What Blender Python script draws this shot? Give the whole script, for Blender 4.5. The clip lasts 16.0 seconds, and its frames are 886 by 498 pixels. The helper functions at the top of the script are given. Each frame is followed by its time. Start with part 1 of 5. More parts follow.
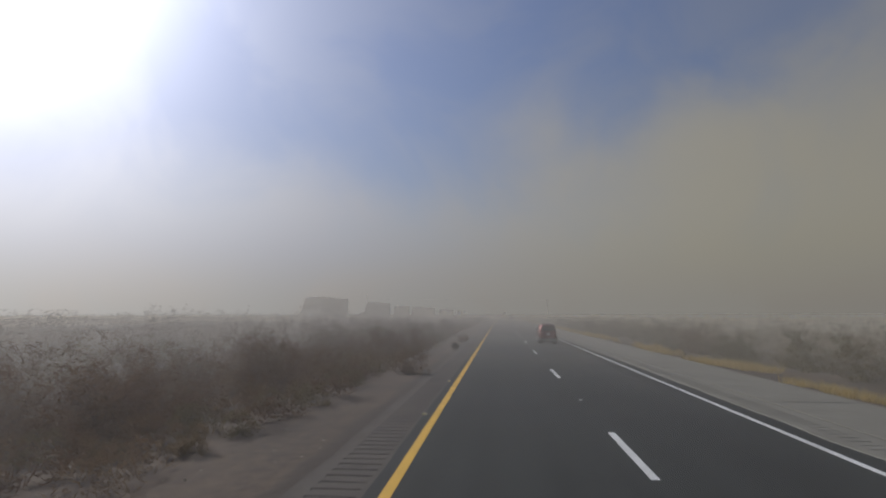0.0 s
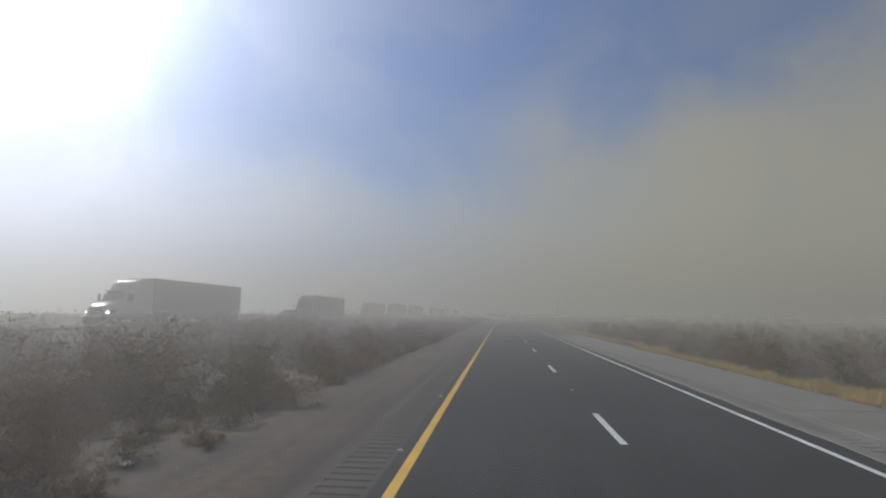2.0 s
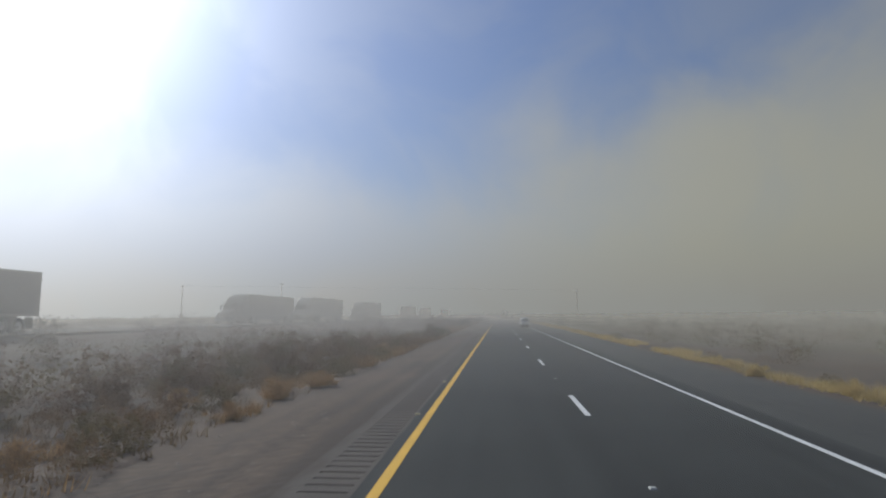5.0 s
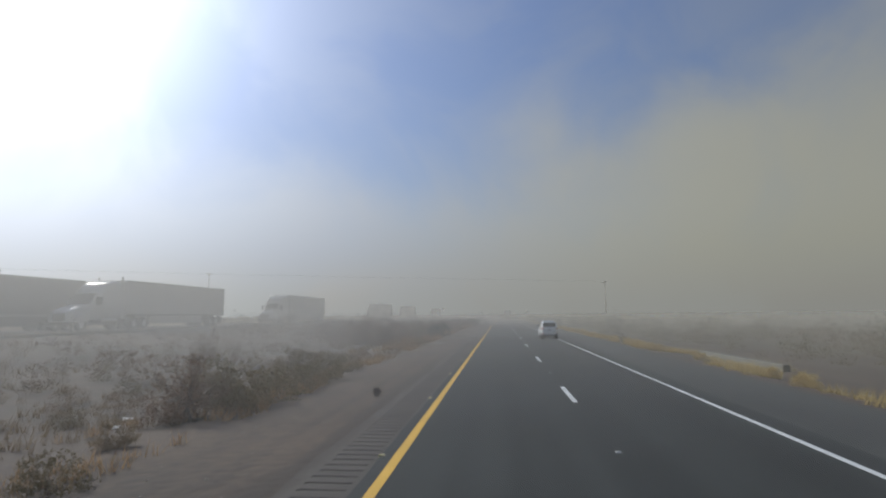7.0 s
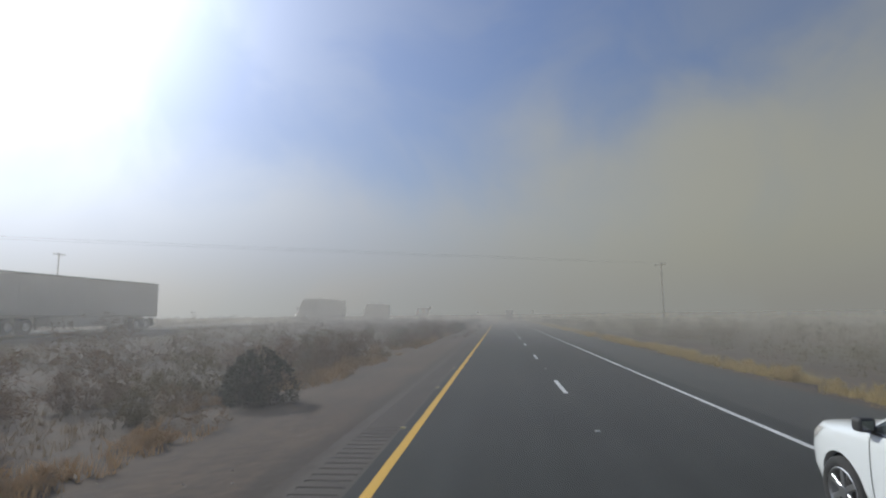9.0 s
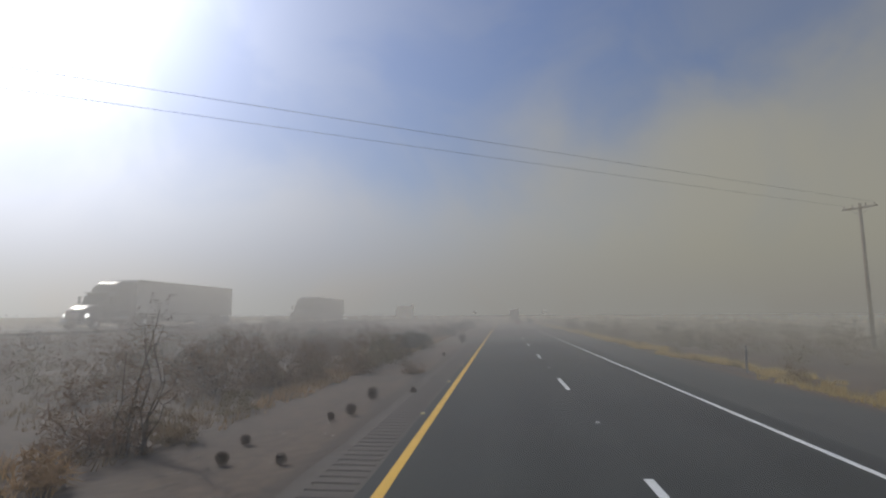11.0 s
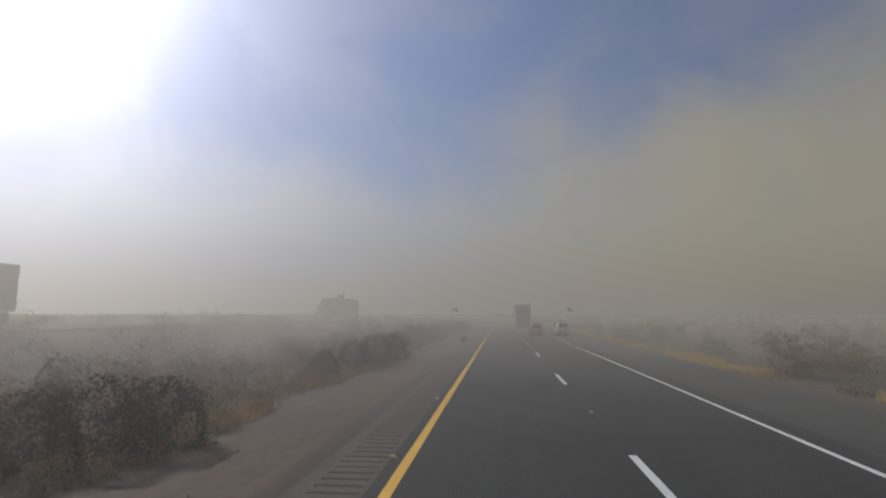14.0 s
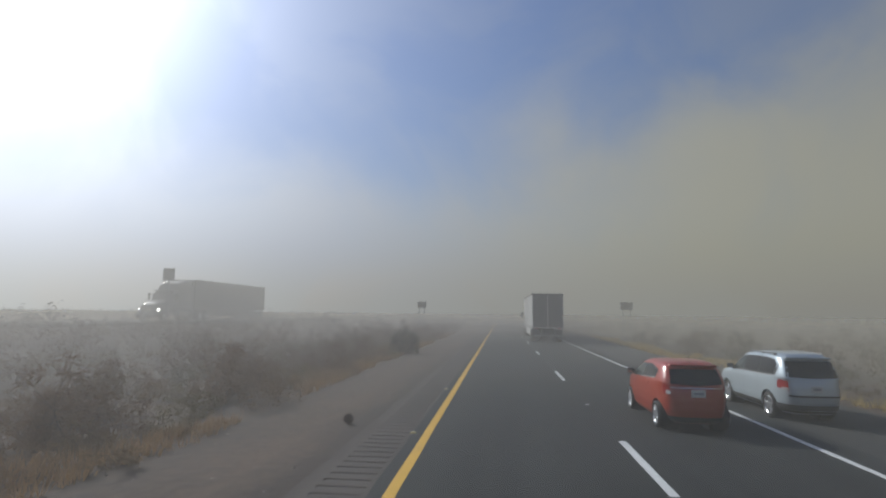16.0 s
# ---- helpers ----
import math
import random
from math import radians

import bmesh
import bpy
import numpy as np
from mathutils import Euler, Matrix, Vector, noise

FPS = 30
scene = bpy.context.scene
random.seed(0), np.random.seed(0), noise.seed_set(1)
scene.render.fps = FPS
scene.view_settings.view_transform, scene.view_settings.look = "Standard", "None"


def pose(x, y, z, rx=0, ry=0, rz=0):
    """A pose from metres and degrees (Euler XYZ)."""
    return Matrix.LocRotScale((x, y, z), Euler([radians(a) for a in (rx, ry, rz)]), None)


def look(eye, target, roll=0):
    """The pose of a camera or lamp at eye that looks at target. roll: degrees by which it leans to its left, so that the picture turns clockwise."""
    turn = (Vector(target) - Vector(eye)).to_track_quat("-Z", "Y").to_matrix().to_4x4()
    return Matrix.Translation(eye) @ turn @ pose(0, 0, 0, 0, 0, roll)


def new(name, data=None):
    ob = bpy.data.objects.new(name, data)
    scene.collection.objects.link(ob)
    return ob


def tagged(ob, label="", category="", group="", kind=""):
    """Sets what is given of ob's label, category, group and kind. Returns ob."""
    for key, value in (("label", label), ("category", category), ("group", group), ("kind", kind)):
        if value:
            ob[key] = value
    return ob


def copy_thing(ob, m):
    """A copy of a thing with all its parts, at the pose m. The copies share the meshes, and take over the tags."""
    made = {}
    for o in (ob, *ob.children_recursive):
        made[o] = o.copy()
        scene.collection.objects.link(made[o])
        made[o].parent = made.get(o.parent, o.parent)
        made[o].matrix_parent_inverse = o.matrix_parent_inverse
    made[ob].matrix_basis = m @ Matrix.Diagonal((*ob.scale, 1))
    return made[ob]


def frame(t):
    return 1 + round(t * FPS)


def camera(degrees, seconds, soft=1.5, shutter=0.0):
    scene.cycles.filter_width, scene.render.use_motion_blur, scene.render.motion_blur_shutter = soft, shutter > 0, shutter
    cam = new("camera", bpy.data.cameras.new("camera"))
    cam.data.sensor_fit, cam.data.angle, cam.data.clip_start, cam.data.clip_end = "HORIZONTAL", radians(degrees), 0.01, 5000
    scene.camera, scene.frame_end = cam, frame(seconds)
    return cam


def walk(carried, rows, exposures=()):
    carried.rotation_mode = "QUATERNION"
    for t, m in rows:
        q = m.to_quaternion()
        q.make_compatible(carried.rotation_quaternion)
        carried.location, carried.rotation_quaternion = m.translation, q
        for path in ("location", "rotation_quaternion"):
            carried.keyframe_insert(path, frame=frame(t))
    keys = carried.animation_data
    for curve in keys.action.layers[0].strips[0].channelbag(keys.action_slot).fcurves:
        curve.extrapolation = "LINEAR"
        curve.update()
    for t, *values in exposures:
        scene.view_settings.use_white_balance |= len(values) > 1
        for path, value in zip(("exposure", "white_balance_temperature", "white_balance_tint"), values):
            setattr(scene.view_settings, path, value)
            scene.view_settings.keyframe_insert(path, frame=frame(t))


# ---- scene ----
# camera, carried in the cab of a lorry in the passing lane
cam = camera(79.47, 16.0, soft=2.1, shutter=0.0)
# seconds, x, y, yaw, pitch, roll
PATH = [
    (0.0, -0.088, 0.00, 6.02, 7.04, 0.13),
    (0.5, -0.127, 11.60, 6.17, 7.04, -0.14),
    (1.0, -0.162, 23.20, 6.29, 7.04, -0.34),
    (1.5, -0.167, 34.80, 6.26, 7.04, -0.35),
    (2.0, -0.134, 46.60, 6.13, 7.05, -0.19),
    (2.5, -0.087, 58.40, 6.02, 7.06, 0.02),
    (3.0, -0.036, 70.20, 5.94, 7.07, 0.22),
    (3.5, 0.006, 82.10, 5.89, 7.07, 0.41),
    (4.0, 0.038, 93.81, 5.89, 7.07, 0.62),
    (6.5, 0.129, 152.39, 6.05, 7.07, 0.50),
    (7.0, 0.142, 164.10, 6.07, 7.07, 0.60),
    (7.5, 0.145, 175.85, 6.11, 7.08, 0.59),
    (8.0, 0.160, 187.60, 6.13, 7.08, 0.62),
    (8.5, 0.213, 199.39, 6.06, 7.09, 0.74),
    (11.0, 0.056, 258.97, 6.33, 7.13, 0.27),
    (11.5, 0.062, 270.90, 6.32, 7.08, 0.18),
    (12.0, 0.056, 283.00, 6.37, 6.98, -0.01),
    (12.5, 0.022, 295.00, 6.44, 6.95, -0.20),
    (13.0, -0.027, 306.95, 6.38, 7.00, -0.21),
    (13.5, -0.068, 318.90, 6.26, 7.05, -0.15),
    (14.0, -0.076, 330.80, 6.15, 7.06, -0.04),
    (14.5, -0.056, 342.70, 6.06, 7.08, 0.07),
    (15.0, -0.059, 354.70, 6.04, 7.02, -0.03),
    (15.5, -0.106, 366.62, 6.10, 6.98, -0.29),
    (16.0, -0.159, 378.50, 6.19, 6.94, -0.58),
]
EYE = 2.298
walk(cam, [(t, pose(x, y, EYE, 90 + p, r, w)) for t, x, y, w, p, r in PATH], [(0.0, -0.62, 5950, 10), (1.4, -0.55, 5850, 8), (2.5, -0.36, 5700, 6), (8.5, -0.31, 5650, 5), (11.0, -0.42, 5850, 8), (13.4, -0.54, 6150, 11), (14.6, -0.50, 5950, 8), (16.0, -0.37, 5700, 5)])

# sky and sun
SUN_AZ, SUN_EL = -52.0, 33.0      # degrees from straight ahead (negative: to the median side), above the horizon
world = bpy.data.worlds.new("world")
scene.world = world
world.use_nodes = True
wt = world.node_tree
sky = wt.nodes.new("ShaderNodeTexSky")
sky.sky_type = "NISHITA"
sky.sun_disc = False
sky.sun_elevation = radians(SUN_EL)
sky.sun_rotation = radians(SUN_AZ)
sky.dust_density = 0.9
sky.air_density = 2.0
sky.ozone_density = 4.0
bg = wt.nodes["Background"]
SKY_STRENGTH = 0.068
sun = new("sun", bpy.data.lights.new("sun", "SUN"))
sun.data.energy = 3.9
sun.data.angle = radians(0.6)
sun.data.color = (1.0, 0.91, 0.76)
sd = Vector((math.sin(radians(SUN_AZ)) * math.cos(radians(SUN_EL)), math.cos(radians(SUN_AZ)) * math.cos(radians(SUN_EL)), math.sin(radians(SUN_EL))))
sun.matrix_world = look(sd * 50, (0, 0, 0))

# drifting dust: how thick it is along the road, and where it thins out upwards
DUST_BEFORE, DUST_OPEN, DUST_AFTER, DUST_END = 0.0185, 0.0120, 0.0225, 0.0205
DUST_LOW, DUST_TOP = 3.0, 32.0
DUST_COLOUR = (0.58, 0.485, 0.32, 1.0)   # what the grains do not swallow
VEIL = 0.095                           # thickness of the dust below the sky
VEIL_COLOUR, BANK_COLOUR = (0.46, 0.438, 0.435), (0.55, 0.488, 0.365)   # thin haze, and the tan bank of dust beside the road
LOW_COLOUR = (0.52, 0.475, 0.405)


def wnode(kind, **values):
    n = wt.nodes.new(kind)
    for k, v in values.items():
        n.inputs[k].default_value = v
    return n


def wmath(op, a, b=None):
    n = wt.nodes.new("ShaderNodeMath")
    n.operation = op
    for k, v in enumerate((a, b)):
        if v is None:
            continue
        if isinstance(v, (int, float)):
            n.inputs[k].default_value = v
        else:
            wt.links.new(v, n.inputs[k])
    return n.outputs[0]


def wslope(value, a, b, va, vb):
    n = wt.nodes.new("ShaderNodeMapRange")
    n.interpolation_type = "SMOOTHSTEP"
    for k, v in (("From Min", a), ("From Max", b), ("To Min", va), ("To Max", vb)):
        n.inputs[k].default_value = v
    wt.links.new(value, n.inputs["Value"])
    return n.outputs["Result"]


# the sky behind a veil of dust that thickens towards the horizon and billows on one side
aim = wt.nodes.new("ShaderNodeTexCoord")
axis = wt.nodes.new("ShaderNodeSeparateXYZ")
wt.links.new(aim.outputs["Generated"], axis.inputs[0])
dot = wt.nodes.new("ShaderNodeVectorMath")
dot.operation = "DOT_PRODUCT"
wt.links.new(aim.outputs["Generated"], dot.inputs[0])
dot.inputs[1].default_value = sd
rise = wmath("ADD", wmath("MAXIMUM", axis.outputs["Z"], 0.0), 0.035)
cloud = wt.nodes.new("ShaderNodeTexNoise")
cloud.inputs["Scale"].default_value = 3.1
cloud.inputs["Detail"].default_value = 5.0
cloud.inputs["Roughness"].default_value = 0.5
wt.links.new(aim.outputs["Generated"], cloud.inputs["Vector"])
crest = wmath("ADD", wmath("MULTIPLY", wmath("MAXIMUM", wmath("ADD", axis.outputs["X"], 0.15), 0.0), 0.30), 0.19)       # the bank stands higher to the right
ragged = wmath("ADD", crest, wmath("MULTIPLY", wmath("SUBTRACT", cloud.outputs["Fac"], 0.5), 0.42))
bank = wslope(wmath("SUBTRACT", axis.outputs["Z"], ragged), -0.15, 0.13, 1.6, 0.0)
wisp = wt.nodes.new("ShaderNodeTexNoise")
wisp.inputs["Scale"].default_value = 4.2
wisp.inputs["Detail"].default_value = 6.0
wisp.inputs["Distortion"].default_value = 0.6
wt.links.new(aim.outputs["Generated"], wisp.inputs["Vector"])
ragged_veil = wslope(wisp.outputs["Fac"], 0.36, 0.66, 0.55, 1.65)
tau = wmath("ADD", wmath("MULTIPLY", wmath("DIVIDE", VEIL, rise), ragged_veil), wmath("MULTIPLY", bank, wslope(wisp.outputs["Fac"], 0.3, 0.7, 0.75, 1.3)))
clear = wmath("POWER", 2.71828, wmath("MULTIPLY", tau, -1.0))
G = 0.72
glow = wmath("DIVIDE", 1 - G * G, wmath("POWER", wmath("SUBTRACT", 1 + G * G, wmath("MULTIPLY", dot.outputs["Value"], 2 * G)), 1.5))
lit = wmath("MULTIPLY", wmath("ADD", wmath("MULTIPLY", glow, 0.42), 0.62), wmath("SUBTRACT", 1.02, wmath("MULTIPLY", wslope(axis.outputs["Z"], -0.01, 0.20, 1.0, 0.0), wslope(axis.outputs["X"], -0.45, 0.30, 0.20, 0.15))))   # the thick dust low down shades itself
dusty = wt.nodes.new("ShaderNodeVectorMath")
dusty.operation = "SCALE"
tone = wt.nodes.new("ShaderNodeMix")
tone.data_type = "RGBA"
tone.inputs["A"].default_value = (*VEIL_COLOUR, 1)
tone.inputs["B"].default_value = (*BANK_COLOUR, 1)
wt.links.new(wslope(axis.outputs["X"], -0.35, 0.45, 0.0, 1.0), tone.inputs["Factor"])
low_tone = wt.nodes.new("ShaderNodeMix")          # coarse tan dust hangs lowest
low_tone.data_type = "RGBA"
low_tone.inputs["B"].default_value = (*LOW_COLOUR, 1)
wt.links.new(wslope(axis.outputs["Z"], 0.0, 0.13, 0.75, 0.0), low_tone.inputs["Factor"])
wt.links.new(tone.outputs["Result"], low_tone.inputs["A"])
wt.links.new(low_tone.outputs["Result"], dusty.inputs[0])
wt.links.new(lit, dusty.inputs["Scale"])
open_sky = wt.nodes.new("ShaderNodeVectorMath")
open_sky.operation = "MULTIPLY"
open_sky.inputs[1].default_value = [SKY_STRENGTH * k for k in (0.98, 0.92, 1.22)]
wt.links.new(sky.outputs[0], open_sky.inputs[0])
# bright ring round the sun in the fine dust high up
H = 0.83
ring = wt.nodes.new("ShaderNodeVectorMath")
ring.operation = "SCALE"
ring.inputs[0].default_value = (0.080, 0.080, 0.086)
wt.links.new(wmath("DIVIDE", 1 - H * H, wmath("POWER", wmath("SUBTRACT", 1 + H * H, wmath("MULTIPLY", dot.outputs["Value"], 2 * H)), 1.5)), ring.inputs["Scale"])
bright = wt.nodes.new("ShaderNodeVectorMath")
bright.operation = "ADD"
wt.links.new(open_sky.outputs[0], bright.inputs[0])
wt.links.new(ring.outputs[0], bright.inputs[1])
veiled = wt.nodes.new("ShaderNodeMix")
veiled.data_type = "RGBA"
wt.links.new(clear, veiled.inputs["Factor"])
wt.links.new(dusty.outputs[0], veiled.inputs["A"])
wt.links.new(bright.outputs[0], veiled.inputs["B"])
wt.links.new(veiled.outputs["Result"], bg.inputs["Color"])
bg.inputs["Strength"].default_value = 1.0

# the dust in the air itself, thickest near the ground
both, dim = wt.nodes.new("ShaderNodeAddShader"), wt.nodes.new("ShaderNodeAddShader")
where = wt.nodes.new("ShaderNodeNewGeometry")
place = wt.nodes.new("ShaderNodeSeparateXYZ")
wt.links.new(where.outputs["Position"], place.inputs[0])
along = wmath("ADD", wslope(place.outputs["Y"], 350, 395, 0.0, DUST_END - DUST_AFTER), wmath("ADD", wslope(place.outputs["Y"], 30, 95, DUST_BEFORE - DUST_OPEN, 0.0), wslope(place.outputs["Y"], 268, 318, DUST_OPEN, DUST_AFTER)))
gust = wt.nodes.new("ShaderNodeTexNoise")
gust.inputs["Scale"].default_value = 0.035
gust.inputs["Detail"].default_value = 2.0
wt.links.new(where.outputs["Position"], gust.inputs["Vector"])
swept = wslope(wmath("ABSOLUTE", wmath("SUBTRACT", place.outputs["X"], 1.5)), 5.0, 24.0, 0.45, 1.35)      # thinner over the lanes, where the traffic stirs it away
thick = wmath("MULTIPLY", wmath("MULTIPLY", wmath("MULTIPLY", along, swept), wslope(gust.outputs["Fac"], 0.32, 0.68, 0.45, 1.55)), wslope(place.outputs["Z"], DUST_LOW, DUST_TOP, 1.0, 0.0))
grain = wt.nodes.new("ShaderNodeMix")             # pale over the median, tan in the bank beyond the shoulder
grain.data_type = "RGBA"
grain.inputs["A"].default_value = (1.0, 0.96, 0.895, 1)
grain.inputs["B"].default_value = (1.0, 0.945, 0.74, 1)
wt.links.new(wslope(place.outputs["X"], 0.0, 14.0, 0.0, 1.0), grain.inputs["Factor"])
for k, g in enumerate((0.0, G)):          # coarse and fine grains scatter wide and forward
    vol = wnode("ShaderNodeVolumeScatter", Anisotropy=g)
    wt.links.new(grain.outputs["Result"], vol.inputs["Color"])
    wt.links.new(wmath("MULTIPLY", thick, (0.87, 0.30)[k]), vol.inputs["Density"])
    wt.links.new(vol.outputs[0], both.inputs[k])
soak = wnode("ShaderNodeVolumeAbsorption", Color=DUST_COLOUR)
wt.links.new(thick, soak.inputs["Density"])
wt.links.new(both.outputs[0], dim.inputs[0])
wt.links.new(soak.outputs[0], dim.inputs[1])
wt.links.new(dim.outputs[0], wt.nodes["World Output"].inputs["Volume"])
world.cycles.volume_step_size = 12.0
scene.cycles.volume_max_steps = 40

# ---------------------------------------------------------------- tools
def mesh_of(name, verts, faces, smooth=False):
    me = bpy.data.meshes.new(name)
    me.from_pydata([tuple(v) for v in verts], [], [tuple(f) for f in faces])
    me.update()
    if smooth:
        me.polygons.foreach_set("use_smooth", [True] * len(me.polygons))
    return me


def part(name, geo, material, parent=None, label="", at=None, smooth=False):
    """Links a bmesh or a mesh as one object, as a part of parent where there is one."""
    if isinstance(geo, bmesh.types.BMesh):
        me = bpy.data.meshes.new(name)
        geo.normal_update()
        geo.to_mesh(me)
        geo.free()
    else:
        me = geo
    if smooth:
        me.polygons.foreach_set("use_smooth", [True] * len(me.polygons))
    if not me.materials:
        me.materials.append(material)
    ob = new(name, me)
    if parent:
        ob.parent = parent
    if at is not None:
        ob.matrix_basis = at
    if label:
        ob["label"] = label
    return ob


def block(x0, x1, y0, y1, z0, z1, bevel=0.0, segments=2, bm=None):
    """A box, bevelled where asked; added to bm where one is given."""
    b = bmesh.new()
    bmesh.ops.create_cube(b, size=1.0)
    for v in b.verts:
        v.co = Vector(((x0 + x1) / 2 + v.co.x * (x1 - x0), (y0 + y1) / 2 + v.co.y * (y1 - y0), (z0 + z1) / 2 + v.co.z * (z1 - z0)))
    if bevel:
        bmesh.ops.bevel(b, geom=b.edges[:], offset=bevel, segments=segments, affect="EDGES", profile=0.7)
    if bm is None:
        return b
    me = bpy.data.meshes.new("tmp")
    b.to_mesh(me)
    b.free()
    bm.from_mesh(me)
    bpy.data.meshes.remove(me)
    return bm


def tube(p0, p1, r0, r1=None, sides=10, bm=None):
    """A tapered round bar between two points."""
    p0, p1 = Vector(p0), Vector(p1)
    b = bm or bmesh.new()
    d = p1 - p0
    m = Matrix.Translation((p0 + p1) / 2) @ d.to_track_quat("Z", "Y").to_matrix().to_4x4()
    bmesh.ops.create_cone(b, cap_ends=True, segments=sides, radius1=r0, radius2=r0 if r1 is None else r1, depth=d.length, matrix=m)
    return b


def lathe_x(profile, sides=28):
    """Turns a profile of (x, radius) about the x axis."""
    verts, faces = [], []
    n = len(profile)
    for k in range(sides):
        a = 2 * math.pi * k / sides
        for x, r in profile:
            verts.append((x, r * math.cos(a), r * math.sin(a)))
    for k in range(sides):
        for j in range(n - 1):
            a, b = k * n + j, ((k + 1) % sides) * n + j
            faces.append((a, a + 1, b + 1, b))
    return verts, faces


# ---------------------------------------------------------------- materials
def material(name, colour, rough=0.9, second=None, scale=1.0, fine=30.0, bump=0.0, metal=0.0, coat=0.0, spread=0.35, island=0.0, spec=0.5, sheer=0.0, streak=0.0, stain=None):
    """Two tones mixed by a coarse and a fine noise in world metres, with relief."""
    m = bpy.data.materials.new(name)
    m.use_nodes = True
    t = m.node_tree
    p = t.nodes["Principled BSDF"]
    p.inputs["Roughness"].default_value = rough
    p.inputs["Metallic"].default_value = metal
    p.inputs["Coat Weight"].default_value = coat
    p.inputs["Specular IOR Level"].default_value = spec
    second = second or tuple(c * (1 - spread) for c in colour)
    geo = t.nodes.new("ShaderNodeNewGeometry")
    n1 = t.nodes.new("ShaderNodeTexNoise")
    n1.inputs["Scale"].default_value = scale
    n1.inputs["Detail"].default_value = 5.0
    n2 = t.nodes.new("ShaderNodeTexNoise")
    n2.inputs["Scale"].default_value = fine
    n2.inputs["Detail"].default_value = 3.0
    for n in (n1, n2):
        t.links.new(geo.outputs["Position"], n.inputs["Vector"])
    add = t.nodes.new("ShaderNodeMath")
    add.operation = "ADD"
    t.links.new(n1.outputs["Fac"], add.inputs[0])
    t.links.new(n2.outputs["Fac"], add.inputs[1])
    last = add
    if streak:
        run = t.nodes.new("ShaderNodeMapping")
        run.inputs["Scale"].default_value = (1.3, 0.02, 1.0)
        n3 = t.nodes.new("ShaderNodeTexNoise")
        n3.inputs["Scale"].default_value = 1.6
        n3.inputs["Detail"].default_value = 4.0
        t.links.new(geo.outputs["Position"], run.inputs["Vector"])
        t.links.new(run.outputs["Vector"], n3.inputs["Vector"])
        lane = t.nodes.new("ShaderNodeMath")
        lane.operation = "MULTIPLY_ADD"
        t.links.new(n3.outputs["Fac"], lane.inputs[0])
        lane.inputs[1].default_value = streak
        off = t.nodes.new("ShaderNodeMath")
        off.operation = "SUBTRACT"
        t.links.new(add.outputs[0], off.inputs[0])
        off.inputs[1].default_value = streak * 0.5
        t.links.new(off.outputs[0], lane.inputs[2])
        last = lane
    if island:
        info = t.nodes.new("ShaderNodeObjectInfo")
        mad = t.nodes.new("ShaderNodeMath")
        mad.operation = "MULTIPLY_ADD"
        t.links.new(info.outputs["Random"], mad.inputs[0])
        mad.inputs[1].default_value = island
        t.links.new(last.outputs[0], mad.inputs[2])
        isl = t.nodes.new("ShaderNodeMath")
        isl.operation = "MULTIPLY_ADD"
        t.links.new(geo.outputs["Random Per Island"], isl.inputs[0])
        isl.inputs[1].default_value = island
        t.links.new(mad.outputs[0], isl.inputs[2])
        last = isl
    ramp = t.nodes.new("ShaderNodeMapRange")
    ramp.inputs["From Min"].default_value = 0.7
    ramp.inputs["From Max"].default_value = 1.3 + 2 * island
    t.links.new(last.outputs[0], ramp.inputs["Value"])
    mix = t.nodes.new("ShaderNodeMix")
    mix.data_type = "RGBA"
    mix.inputs["A"].default_value = (*colour, 1)
    mix.inputs["B"].default_value = (*second, 1)
    t.links.new(ramp.outputs["Result"], mix.inputs["Factor"])
    tone_out = mix.outputs["Result"]
    if stain:                               # a damp band along the road, with a wandering edge: x of its middle, half width, colour
        axes = t.nodes.new("ShaderNodeSeparateXYZ")
        t.links.new(geo.outputs["Position"], axes.inputs[0])
        wander = t.nodes.new("ShaderNodeMath")
        wander.operation = "MULTIPLY_ADD"
        t.links.new(n1.outputs["Fac"], wander.inputs[0])
        wander.inputs[1].default_value = 1.1
        t.links.new(axes.outputs["X"], wander.inputs[2])
        gap = t.nodes.new("ShaderNodeMath")
        gap.operation = "SUBTRACT"
        t.links.new(wander.outputs[0], gap.inputs[0])
        gap.inputs[1].default_value = stain[0] + 0.55
        far = t.nodes.new("ShaderNodeMath")
        far.operation = "ABSOLUTE"
        t.links.new(gap.outputs[0], far.inputs[0])
        fade = t.nodes.new("ShaderNodeMapRange")
        fade.interpolation_type = "SMOOTHSTEP"
        for key, value in (("From Min", stain[1] * 0.3), ("From Max", stain[1] * 1.3), ("To Min", 0.8), ("To Max", 0.0)):
            fade.inputs[key].default_value = value
        t.links.new(far.outputs[0], fade.inputs["Value"])
        damp = t.nodes.new("ShaderNodeMix")
        damp.data_type = "RGBA"
        damp.inputs["B"].default_value = (*stain[2], 1)
        t.links.new(fade.outputs["Result"], damp.inputs["Factor"])
        t.links.new(tone_out, damp.inputs["A"])
        tone_out = damp.outputs["Result"]
    t.links.new(tone_out, p.inputs["Base Color"])
    if bump:
        bn = t.nodes.new("ShaderNodeBump")
        bn.inputs["Strength"].default_value = bump
        bn.inputs["Distance"].default_value = 0.03
        t.links.new(add.outputs[0], bn.inputs["Height"])
        t.links.new(bn.outputs["Normal"], p.inputs["Normal"])
